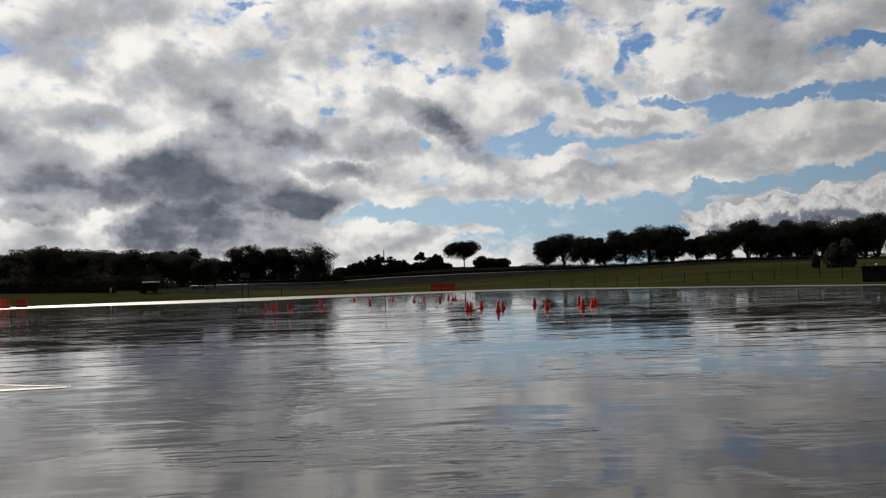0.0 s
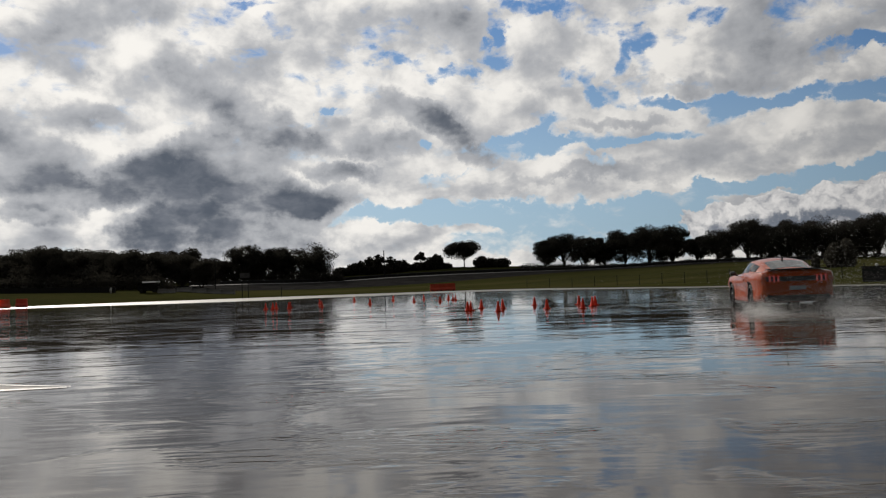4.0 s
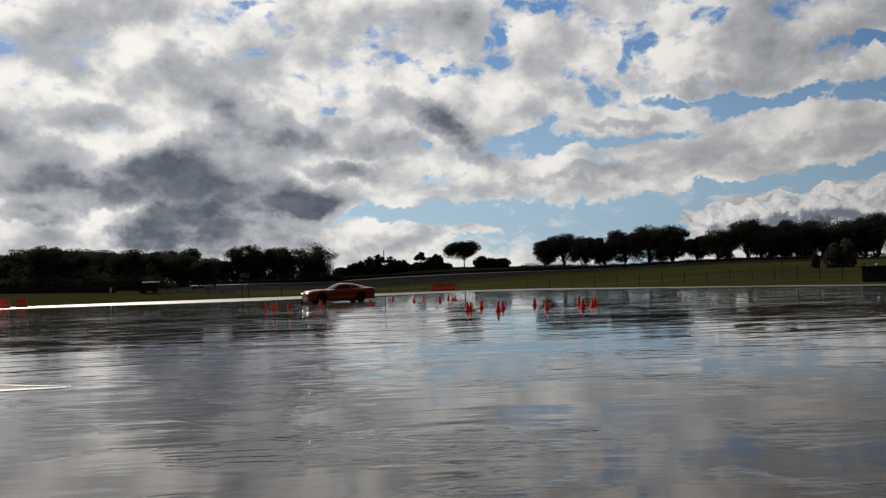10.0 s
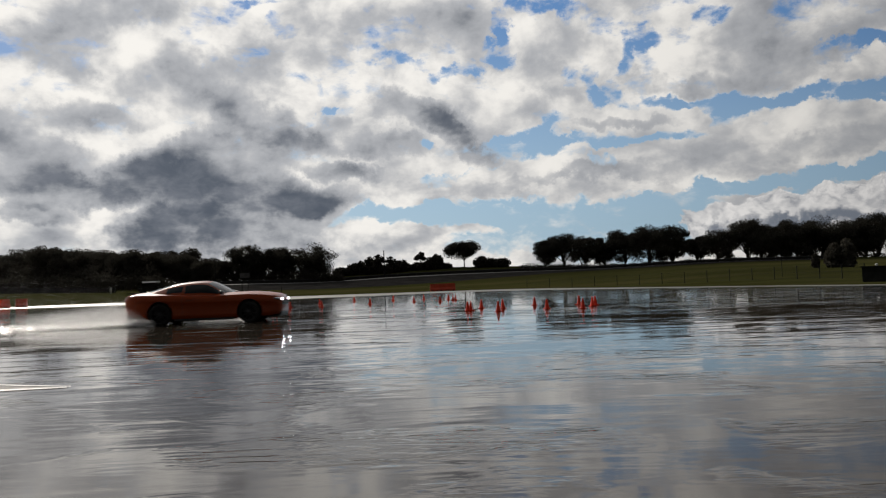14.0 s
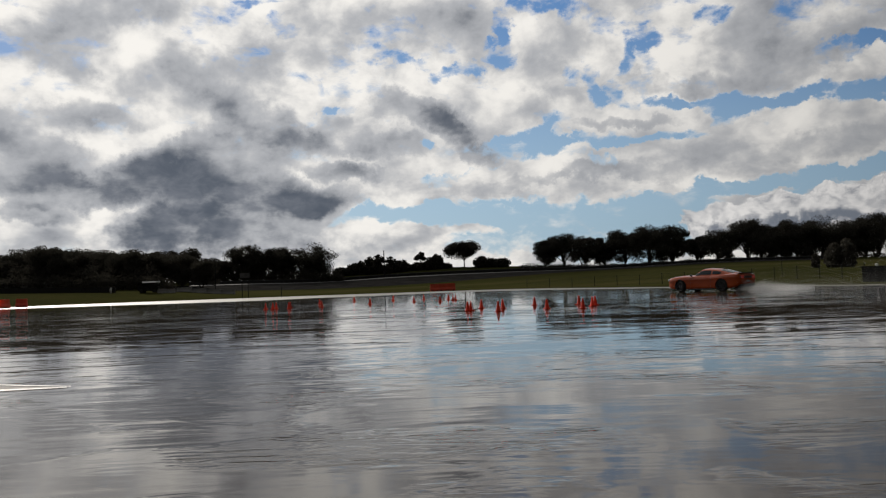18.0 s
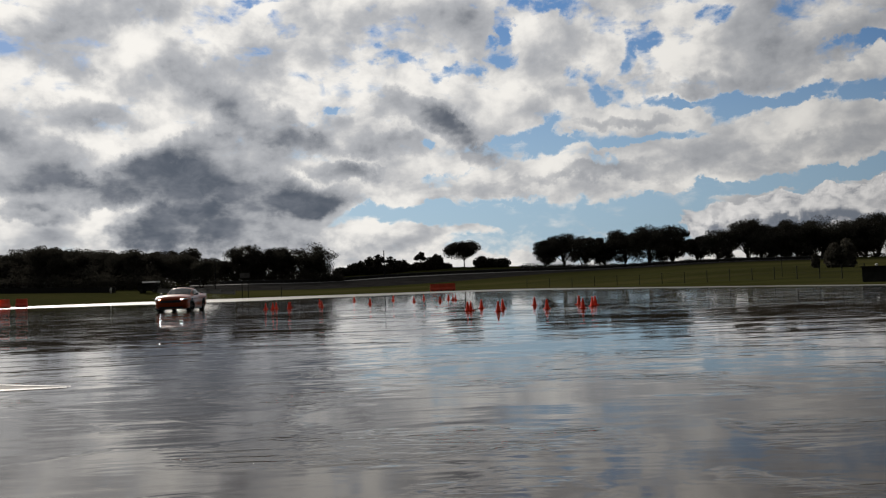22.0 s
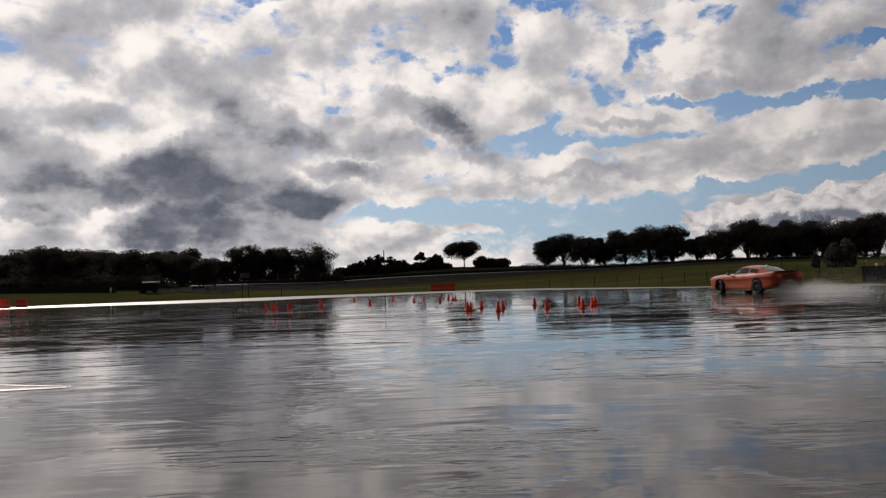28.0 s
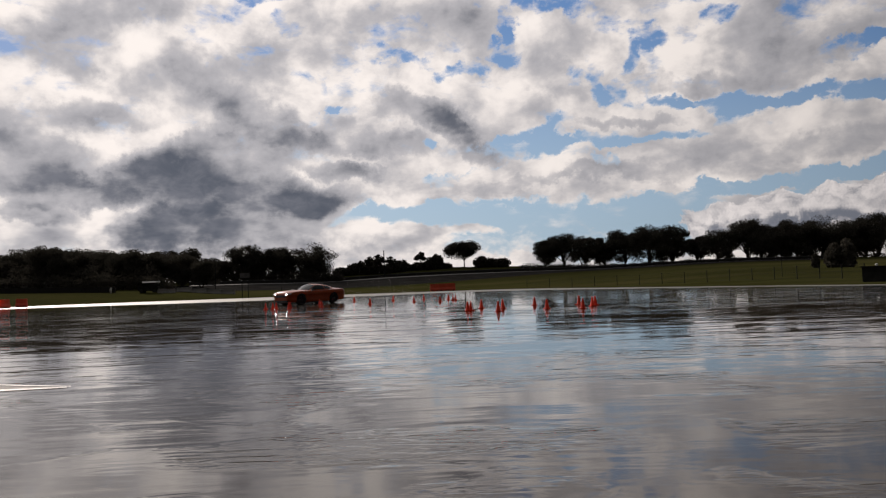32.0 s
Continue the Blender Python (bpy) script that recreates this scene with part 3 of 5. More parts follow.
def sheet(name, outline, z, thick, mat, label, category):
    bm = bmesh.new()
    top = [bm.verts.new((x, y, z)) for x, y in outline]
    low = [bm.verts.new((x, y, z - thick)) for x, y in outline]
    bm.faces.new(top)
    for i in range(len(top)):
        j = (i + 1) % len(top)
        bm.faces.new((top[i], low[i], low[j], top[j]))
    bmesh.ops.triangulate(bm, faces=[f for f in bm.faces if len(f.verts) > 4])
    ob = part(name, bm, mat)
    return tagged(ob, label, category, kind="structure")


ground()
sheet("pavement", PAN, 0.05, 0.1, APRON, "pale damp asphalt apron round the flooded skid pan", "pavement")
sheet("water", POOL, 0.056, 0.005, WATER, "rippled rain water standing over dark asphalt", "water")
LEVEL = 0.056


def banked(name, f0, f1, t0, t1, lift, mat, label, category, across=4):
    """A band between two parts of the way from the foot of the track to its upper edge."""
    bm = bmesh.new()
    prev = None
    n = int((t1 - t0) / 0.008)
    for i in range(n + 1):
        t = t0 + (t1 - t0) * i / n
        foot, edge = by_bearing(t, FOOT_FAR), by_bearing(t, EDGE_FAR)
        row = []
        for k in range(across + 1):
            y = foot + (edge - foot) * (f0 + (f1 - f0) * k / across)
            row.append(bm.verts.new((t * y, y, ground_z(t * y, y) + lift)))
        if prev:
            for k in range(across):
                bm.faces.new((prev[k], row[k], row[k + 1], prev[k + 1]))
        prev = row
    bmesh.ops.recalc_face_normals(bm, faces=bm.faces)
    return tagged(part(name, bm, mat), label, category, kind="structure")


banked("road", 0.0, 1.0, -0.37, 0.56, 0.07, TRACK, "grey asphalt race track banked along the grass", "road")
# this strip's wet sheen is painted as a lighter base colour
banked("verge", 0.88, 1.0, -0.345, 0.53, 0.12, KERB_SHEEN, "verge along the top of the track, paled for its sky sheen", "kerb", 2)


# a white wedge in the shallow water: two pale stripes and a mottled one
def uneven_stripe(a, b, w0, w1, mat, seed):
    bm = bmesh.new()
    prev = None
    for i in range(41):
        k = i / 40
        x, y = a[0] + (b[0] - a[0]) * k, a[1] + (b[1] - a[1]) * k
        w = (w0 + (w1 - w0) * k) * (1 + 0.35 * noise.noise(Vector((i * 0.37, seed, 0))))
        row = [bm.verts.new((x, y + s * w, LEVEL + 0.004 + 0.0005 * seed)) for s in (-0.5, 0.5)]
        if prev:
            bm.faces.new((prev[0], row[0], row[1], prev[1]))
        prev = row
    return tagged(part("white_line", bm, mat), "uneven white line across the wet asphalt", "road marking", kind="structure")


uneven_stripe((-5.22, 8.26), (-3.95, 7.78), 0.07, 0.03, LINE_PALE, 1)
uneven_stripe((-4.95, 7.62), (-3.95, 7.70), 0.20, 0.04, LINE_PALE, 2)
uneven_stripe((-5.20, 7.96), (-4.0, 7.73), 0.36, 0.04, LINE_MOTTLED, 0)


# ---- moving cloud layer ----
def cloud_layer():
    h = CLOUD_HEIGHT
    bm = bmesh.new()
    for near, far in ((1 / 0.46, 1 / 0.20), (1 / 0.20, 1 / 0.06)):
        bm.faces.new([bm.verts.new((0.74 * s * d * h, d * h, 0)) for s, d in ((-1, near), (1, near), (1, far), (-1, far))])
    m = bpy.data.materials.new("cloud_layer")
    m.use_nodes = True
    nt = m.node_tree
    nt.nodes.clear()
    at = node(nt, "ShaderNodeVectorMath", {0: node(nt, "ShaderNodeTexCoord").outputs["Object"], 1: (1 / h, 1 / h, 0)}, op="MULTIPLY").outputs[0]
    sky_in = node(nt, "ShaderNodeGroup")
    sky_in.node_tree = CLOUDS
    nt.links.new(at, sky_in.inputs[0])
    xyz = node(nt, "ShaderNodeSeparateXYZ", {0: at})
    v = calc(nt, "DIVIDE", 1.0, xyz.outputs[1])
    u = calc(nt, "ABSOLUTE", calc(nt, "DIVIDE", xyz.outputs[0], xyz.outputs[1]))
    edge = calc(nt, "MULTIPLY", calc(nt, "MULTIPLY", ramp(nt, v, 0.065, 0.12), ramp(nt, v, 0.415, 0.455, 1.0, 0.0)), ramp(nt, u, 0.66, 0.73, 1.0, 0.0))
    lit = node(nt, "ShaderNodeEmission", {"Color": sky_in.outputs[0], "Strength": 1.0})
    clear = node(nt, "ShaderNodeBsdfTransparent")
    mix = node(nt, "ShaderNodeMixShader", {0: edge})
    nt.links.new(clear.outputs[0], mix.inputs[1])
    nt.links.new(lit.outputs[0], mix.inputs[2])
    nt.links.new(mix.outputs[0], node(nt, "ShaderNodeOutputMaterial").inputs[0])
    m.cycles.emission_sampling = "NONE"
    ob = part("backdrop", bm, m, at=pose(0, 0, h))
    return tagged(ob, "drifting grey and white clouds with blue gaps", "sky", kind="structure")


CLOUD_SHEET = cloud_layer()


# ---- trees ----
def leaf_mesh(name, centres, sizes, rng, mat, per=1.0, big=1.0):
    """Many small leaf sprays scattered in clumps."""
    pts = []
    for (c, s) in zip(centres, sizes):
        n = int(70 * per)
        d = rng.normal(size=(n, 3))
        d /= np.linalg.norm(d, axis=1)[:, None]
        r = rng.random(n) ** 0.45
        pts.append(np.array(c) + d * r[:, None] * np.array(s))
    p = np.concatenate(pts)
    n = len(p)
    a = rng.normal(size=(n, 3))
    a /= np.linalg.norm(a, axis=1)[:, None]
    b = np.cross(a, rng.normal(size=(n, 3)))
    b /= np.linalg.norm(b, axis=1)[:, None]
    size = big * (0.20 + 0.30 * rng.random(n))[:, None]
    v = np.stack([p - a * size, p - b * size * 0.55 + a * size * 0.1, p + a * size, p + b * size * 0.55], 1).reshape(-1, 3)
    me = bpy.data.meshes.new(name)
    me.from_pydata(v.tolist(), [], np.arange(4 * n).reshape(-1, 4).tolist())
    me.materials.append(mat)
    return me


def tree(height, width, seed, bare=0.35, label="dark spreading cypress with a flat clumpy crown", per=4.2, gaps=0.0):
    rng = np.random.default_rng(seed)
    top = empty("tree")
    bm = bmesh.new()
    h0 = height * bare
    lean = rng.normal(0, 0.04, 2) * height
    r0 = (0.035 if height > 8 else 0.016) * height
    tube(bm, [(0, 0, -0.3), (lean[0] * 0.3, lean[1] * 0.3, h0 * 0.6), (lean[0] * 0.6, lean[1] * 0.6, h0), (lean[0], lean[1], height * 0.8)], [r0 * 1.2, r0, r0 * 0.85, r0 * 0.2])
    for a in rng.random(2) * 6.28:
        d = Vector((math.cos(a), math.sin(a), 0))
        tube(bm, [d * 0.02 * width - Vector((0, 0, 0.3)), d * 0.06 * width + Vector((0, 0, h0 * 0.8)), d * (0.10 + 0.12 * rng.random()) * width + Vector((0, 0, height * 0.5))], [r0 * 0.7, r0 * 0.55, r0 * 0.25], 6)
    centres, sizes = [], []
    limbs = 9
    for i in range(limbs):
        a = 2 * math.pi * (i + 0.6 * rng.random()) / limbs
        reach = width * 0.5 * (0.45 + 0.5 * rng.random())
        zz = height * (0.62 + 0.30 * rng.random()) - 0.18 * height * (reach / (width * 0.5)) ** 2
        b0 = h0 * (0.7 + 0.5 * rng.random())
        end = Vector((lean[0] + reach * math.cos(a), lean[1] + reach * math.sin(a), zz))
        mid = Vector((lean[0] * 0.6 + 0.45 * reach * math.cos(a), lean[1] * 0.6 + 0.45 * reach * math.sin(a), b0 + 0.55 * (zz - b0)))
        tube(bm, [(lean[0] * 0.5, lean[1] * 0.5, b0), mid, end], [r0 * 0.5, r0 * 0.32, r0 * 0.1], 6)
        for k in range(4):
            q = mid.lerp(end, 0.35 + 0.25 * k) + Vector(rng.normal(0, 0.045 * width, 3))
            centres.append(tuple(q))
            s = width * (0.075 + 0.05 * rng.random())
            sizes.append((s * 1.3, s * 1.3, s * 0.8))
    n = int(54 * (1 - gaps))
    for i in range(n):
        a, r = rng.random() * 2 * math.pi, math.sqrt(rng.random()) * width * 0.46
        cap = height * (0.95 - 0.30 * (r / (width * 0.5)) ** 3.0)
        low = height * (bare + 0.03)
        zz = cap - (cap - low) * rng.random() ** 1.7
        centres.append((lean[0] + r * math.cos(a), lean[1] + r * math.sin(a), zz))
        s = width * (0.08 + 0.07 * rng.random())
        sizes.append((s * 1.35, s * 1.35, s * 0.95))
    part("trunk", bm, BARK, top, smooth=True)
    crown = new("crown", leaf_mesh("crown", centres, sizes, rng, LEAF, per, 0.5))
    crown.parent = top
    return tagged(top, label, "tree", "cypresses")


def bearing_place(x, far):
    """Ground place at a sideways tangent x and a distance far."""
    return x * far, far


KINDS = [tree(11.5, 12.5, 11, 0.13), tree(10.5, 12.0, 12, 0.12), tree(11.0, 10.5, 13, 0.12), tree(9.0, 7.5, 14, 0.14), tree(12.0, 17.0, 15, 0.16, gaps=0.35), tree(10.0, 11.0, 16, 0.08), tree(5.2, 3.4, 17, 0.62, per=0.7, gaps=0.75), tree(8.0, 10.6, 21, 0.36, per=5.0, gaps=0.5)]
used = set()


def plant(kind, t, far, height, turn):
    x, y = bearing_place(t, far)
    src = KINDS[kind]
    base = (11.5, 10.5, 11.0, 9.0, 12.0, 10.0, 5.2, 8.0)[kind]
    s = height / base
    m = pose(x, y, ground_z(x, y), 0, 0, turn) @ Matrix.Diagonal((s, s, s, 1))
    if kind not in used:
        used.add(kind)
        src.matrix_basis = m
        return src
    return copy_thing_scaled(src, m)


def copy_thing_scaled(src, m):
    keep = src.matrix_basis.copy()
    src.matrix_basis = Matrix.Identity(4)
    ob = copy_thing(src, m)
    src.matrix_basis = keep
    return ob


# right-hand row on the bank: sideways tangent, kind, height
for i, (t, kind, high) in enumerate([(0.137, 2, 8.2), (0.164, 0, 9.8), (0.190, 2, 9.0), (0.218, 3, 9.0), (0.246, 1, 11.0), (0.279, 0, 11.2), (0.309, 5, 11.0),
                                     (0.344, 3, 8.0), (0.374, 5, 9.0), (0.414, 0, 12.0), (0.450, 2, 10.5), (0.480, 1, 11.5), (0.515, 4, 12.0), (0.556, 5, 10.5), (0.588, 0, 12.5), (0.63, 1, 12.0), (0.67, 4, 12.0), (0.432, 5, 8.6), (0.464, 5, 8.2), (0.498, 5, 8.8), (0.535, 5, 8.4), (0.572, 5, 8.8)]):
    plant(kind, t, 218 + 4 * math.sin(i * 2.1), high, 47 * i)
tagged(plant(7, 0.028, 225, 8.0, 20), "lone umbrella-shaped tree on the bank", "tree")
for i, (t, kind, high) in enumerate([(-0.270, 0, 8.6), (-0.230, 1, 8.3), (-0.186, 4, 8.7), (-0.255, 3, 7.0), (-0.213, 3, 7.2), (-0.175, 3, 6.2), (-0.316, 5, 5.6), (-0.298, 3, 5.2)]):
    plant(kind, t, 199 + 3 * (i % 3), high * 1.13, 61 * i)
for i in range(15):
    t = -0.70 + 0.0265 * i
    plant((0, 5, 2, 1)[i % 4], t, 165 + 6 * math.sin(i * 1.7), 7.6 + 0.7 * math.sin(i * 1.3) + (0.9 if 4 < i < 10 else 0) - (1.2 if i == 14 else 0), 83 * i)
for i in range(11):
    plant((5, 1, 0)[i % 3], -0.72 + 0.037 * i, 190 + 5 * math.sin(i * 2.3), 8.4 + 0.8 * math.sin(i * 1.3), 37 * i)


def hedge(line, high, wide, seed, label, name="hedge", per=0.5, step=1.2, big=0.6):
    rng = np.random.default_rng(seed)
    cs, ss = [], []
    for (x0, y0), (x1, y1) in zip(line, line[1:]):
        n = max(1, int(math.hypot(x1 - x0, y1 - y0) / step))
        for k in range(n):
            f = (k + rng.random()) / n
            x, y = x0 + f * (x1 - x0), y0 + f * (y1 - y0) + rng.normal(0, 0.2) * wide
            hh = high * (0.75 + 0.5 * rng.random())
            cs.append((x, y, ground_z(x, y) + hh * 0.45))
            ss.append((step * 1.25, wide * 0.5, hh * 0.6))
    ob = new(name, leaf_mesh(name, cs, ss, rng, HEDGE, per * 2.2, big))
    return tagged(ob, label, "hedge")


hedge([(x, 213 + 3 * math.sin(x / 40)) for x in range(22, 160, 8)], 1.0, 1.6, 31, "low dark hedge under the cypress row", per=0.8)
hedge([(x, 151) for x in range(-140, -54, 6)], 2.6, 3.0, 40, "low dark scrub before the wood", per=1.6)
hedge([(x, 158) for x in range(-140, -56, 6)], 5.0, 5.0, 33, "dense dark undergrowth below the wood", per=2.6)
hedge([(x, 178) for x in range(-140, -70, 5)], 5.8, 6.0, 39, "dense dark undergrowth inside the wood", per=3.4)
hedge([(x, 208) for x in range(-175, -80, 6)], 6.0, 5.0, 45, "dense dark scrub deep in the wood", per=3.0)
# unseen foliage added left of the view; only its shade and reflections reach in
hedge([(-152, 138), (-140, 90), (-128, 40), (-122, -10), (-120, -60)], 13.0, 9.0, 46, "tall dark foliage added out of view on the western side", "hedge", 1.2, 2.6, 2.6)
hedge([(x, 203) for x in range(-76, -30, 5)], 4.6, 4.0, 43, "dense dark undergrowth under the grove", per=2.6)
hedge([(x, 197) for x in range(-72, -26, 5)], 2.4, 2.0, 44, "low dark scrub behind the tyre wall", per=2.0)
hedge([(-31, 222), (-24, 222), (-14, 222)], 2.9, 5.0, 34, "rounded dark shrub on the bank", "shrub", 5.0, 2.0, 1.3)
hedge([(-13, 226), (2, 226)], 1.9, 4.0, 35, "low dark shrub on the bank", "shrub", 5.0, 2.0, 1.3)
hedge([(-14.5, 224), (-11.2, 224)], 3.5, 4.0, 47, "domed dark shrub on the bank", "shrub", 6.0, 1.1, 1.0)
hedge([(-4.6, 224), (-0.8, 224)], 3.6, 4.0, 48, "domed dark shrub on the bank", "shrub", 6.0, 1.1, 1.0)
hedge([(11, 224), (20, 224)], 2.7, 4.0, 36, "rounded dark shrub beside the lone tree", "shrub", 5.0, 2.0, 1.3)
hedge([(67.6, 130), (71.6, 130)], 4.3, 3.6, 37, "dense dark bush standing by the fence", "bush", 4.0, 0.9, 1.1)
hedge([(65.2, 130), (66.0, 130)], 1.9, 1.0, 38, "small dark bush standing by the fence", "bush", 3.0, 0.6, 0.9)


# ---- tyre wall behind the track ----
def tyre_wall(t0, t1):
    bm = bmesh.new()
    prev = None
    for k in range(4):
        t = t0 + (t1 - t0 - 0.0004) * k / 3
        y = by_bearing(t, EDGE_FAR) + 1.5
        x = t * y
        z = ground_z(x, y)
        row = [bm.verts.new((x, y + dy, z + dz)) for dy, dz in ((-0.55, -0.3), (-0.55, 0.3), (-0.5, 0.36), (-0.55, 0.42), (-0.55, 0.70), (-0.4, 0.85), (0.4, 0.85), (0.55, 0.70), (0.55, -0.3))]
        if prev:
            for j in range(len(row)):
                i = (j + 1) % len(row)
                bm.faces.new((prev[j], prev[i], row[i], row[j]))
        else:
            bm.faces.new(row)
        prev = row
    bm.faces.new(prev[::-1])
    bmesh.ops.recalc_face_normals(bm, faces=bm.faces)
    return tagged(part("tyre_wall", bm, RUBBER), "low black tyre wall along the race track", "tyre wall", "tyre walls")


for k in range(34):
    tyre_wall(-0.345 + 0.0257 * k, -0.345 + 0.0257 * (k + 1))


# ---- cones ----
def cone():
    top = empty("traffic_cone")
    bm = bmesh.new()
    turned(bm, [(0.085, 0.022), (0.08, 0.03), (0.022, 0.325), (0.016, 0.335), (0.008, 0.335)], 16)
    part("cone_body", bm, CONE_RED, top, smooth=True)
    bm = bmesh.new()
    box(bm, -0.105, 0.105, -0.105, 0.105, 0.0, 0.024, 0.006)
    part("base", bm, CONE_RED, top)
    return tagged(top, "small red-orange plastic traffic cone standing in shallow water", "traffic cone", "cones on the skid pan")


CONES = [(0.77, 25.3), (0.89, 25.7), (1.36, 27.7), (1.72, 24.0), (2.09, 26.8), (3.51, 29.0), (3.40, 24.7), (5.09, 28.1), (4.47, 24.0), (5.14, 25.8), (5.44, 26.8),
         (-1.38, 48.5), (-0.26, 40.3), (0.23, 46.5), (0.49, 43.4), (0.63, 44.0), (-1.82, 43.5), (-3.45, 49.5), (-4.16, 41.1), (-6.21, 50.6), (-6.44, 38.6), (-7.83, 46.2)]
first = cone()
for i, (x, y) in enumerate(CONES):
    m = pose(x, y, LEVEL, 0, 0, 31 * i)
    if i:
        copy_thing(first, m)
    else:
        first.matrix_basis = m
for x, y, turn in ((-8.05, 38.1, 10), (-8.25, 39.4, 70), (-8.76, 37.6, 40), (-8.88, 38.9, 5), (-9.27, 38.2, 25)):
    copy_thing(first, pose(x, y, LEVEL, 0, 0, turn))


# ---- barriers ----
def plastic_barrier():
    top = empty("plastic_barrier")
    bm = bmesh.new()
    prof = [(0.24, 0.0), (0.24, 0.22), (0.13, 0.45), (0.10, 0.88), (-0.10, 0.88), (-0.13, 0.45), (-0.24, 0.22), (-0.24, 0.0)]
    ends = [[bm.verts.new((x, y, z)) for y, z in prof] for x in (-0.52, 0.52)]
    for k in range(len(prof)):
        j = (k + 1) % len(prof)
        bm.faces.new((ends[0][k], ends[0][j], ends[1][j], ends[1][k]))
    bm.faces.new(ends[0][::-1])
    bm.faces.new(ends[1])
    bmesh.ops.recalc_face_normals(bm, faces=bm.faces)
    bmesh.ops.bevel(bm, geom=list(bm.edges), offset=0.02, segments=2, affect="EDGES")
    part("body", bm, BARRIER_RED, top)
    for x in (-0.28, 0.28):
        bm = bmesh.new()
        box(bm, x - 0.10, x + 0.10, -0.262, -0.20, 0.0, 0.12, 0.01)
        part("foot", bm, BLACK, top)
    bm = bmesh.new()
    turned(bm, [(0.06, 0.87), (0.06, 0.905), (0.03, 0.91)], 12)
    part("cap", bm, BLACK, top, "black filler cap")
    return tagged(top, "red plastic water-filled barrier on the apron", "barrier", "red barriers")


pb = plastic_barrier()
spots = [(-0.573, 104, 8), (-0.597, 96, -5), (-0.613, 95, 12), (-0.013, 117, 3), (-0.001, 117.1, -2), (0.0085, 117, 4)]
for i, (t, far, turn) in enumerate(spots):
    x, y = bearing_place(t, far)
    m = pose(x, y, max(ground_z(x, y), 0.05), 0, 0, turn) @ Matrix.Diagonal((1.4, 1.3, 1.32, 1))
    if i:
        copy_thing_scaled(pb, m)
    else:
        pb.matrix_basis = m


# ---- fence along the bank ----
def fence():
    top = empty("fence")
    line = [(0.112 + 0.0305 * i, 109 - 2.8 * i) for i in range(16)]
    posts = []
    bm0 = bmesh.new()
    tube(bm0, [(0, 0, -0.2), (0, 0, 1.3), (0, 0, 1.42)], [0.045, 0.045, 0.03], 6)
    me = mesh_of("post", bm0, DARK_STEEL)
    for t, far in line:
        x, y = bearing_place(t, far)
        p = new("post", me)
        p.parent = top
        p.matrix_basis = pose(x, y, ground_z(x, y))
        posts.append(Vector((x, y, ground_z(x, y))))
    for a, b in zip(posts, posts[1:]):
        bm = bmesh.new()
        for z in (0.12, 0.7, 1.3):
            tube(bm, [a + Vector((0, 0, z)), b + Vector((0, 0, z))], [0.008, 0.008], 4)
        n = 14
        for k in range(1, n):
            q = a.lerp(b, k / n)
            tube(bm, [q + Vector((0, 0, 0.12)), q + Vector((0, 0, 1.3))], [0.005, 0.005], 4)
        part("wire_mesh", bm, DARK_STEEL, top)
    return tagged(top, "wire mesh fence on dark posts along the grass bank", "fence")


fence()


def shed():
    x0, far = 0.566, 54.0
    x, y = bearing_place(x0, far)
    top = empty("shed", pose(x, y, ground_z(x, y), 0, 0, -31))
    bm = bmesh.new()
    box(bm, 0, 5.0, 0, 3.0, -0.2, 1.06, 0.02)
    part("wall", bm, DARK_STEEL, top)
    bm = bmesh.new()
    box(bm, -0.12, 5.1, -0.15, 3.1, 1.06, 1.15, 0.02)
    part("roof", bm, DARK_STEEL, top)
    for k in range(9):
        bm = bmesh.new()
        box(bm, 0.2 + 0.54 * k, 0.26 + 0.54 * k, -0.03, 0.0, 0.0, 1.04)
        part("rib", bm, DARK_STEEL, top)
    bm = bmesh.new()
    bmesh.ops.create_icosphere(bm, subdivisions=2, radius=0.10, matrix=Matrix.Translation((0.95, 0.2, 1.24)))
    part("lamp_globe", bm, PAINT_WHITE, top, "small white globe", True)
    return tagged(top, "low dark metal shed with a flat roof", "shed")


shed()


# ---- far side: walls, sign, van, pole ----
def wall_block(t, far, long, high, turn=0, mat=None, lift=0.0):
    x, y = bearing_place(t, far)
    bm = bmesh.new()
    prof = [(0.3, 0.0), (0.26, 0.15), (0.12, high * 0.5), (0.1, high), (-0.1, high), (-0.12, high * 0.5), (-0.26, 0.15), (-0.3, 0.0)]
    ends = [[bm.verts.new((s, yy, z - (0.2 if z == 0 else 0))) for yy, z in prof] for s in (-long / 2, long / 2)]
    for k in range(len(prof)):
        j = (k + 1) % len(prof)
        bm.faces.new((ends[0][k], ends[0][j], ends[1][j], ends[1][k]))
    bm.faces.new(ends[0][::-1])
    bm.faces.new(ends[1])
    bmesh.ops.recalc_face_normals(bm, faces=bm.faces)
    ob = part("concrete_barrier", bm, mat or CONCRETE, at=pose(x, y, ground_z(x, y) + lift, 0, 0, turn))
    return tagged(ob, "pale concrete safety barrier beside the track", "barrier", "concrete barriers")


for i in range(5):
    wall_block(-0.60 + 0.0162 * i, 152, 2.3, 1.0, 2, lift=0.75)
for i in range(2):
    wall_block(-0.383 + 0.012 * i, 139.5, 1.6, 0.8, 2)
for i in range(4):
    wall_block(-0.352 + 0.0195 * i, 143, 2.8, 0.85, -2)


def conveyor_wall(t0, t1, far):
    bm = bmesh.new()
    y = far
    box(bm, t0 * y, t1 * y - 0.06, y - 0.3, y + 0.3, ground_z(t0 * y, y) - 0.4, ground_z(t0 * y, y) + 0.95, 0.08)
    return tagged(part("tyre_wall", bm, RUBBER), "dark rubber-faced tyre wall before the wood", "tyre wall", "tyre walls")


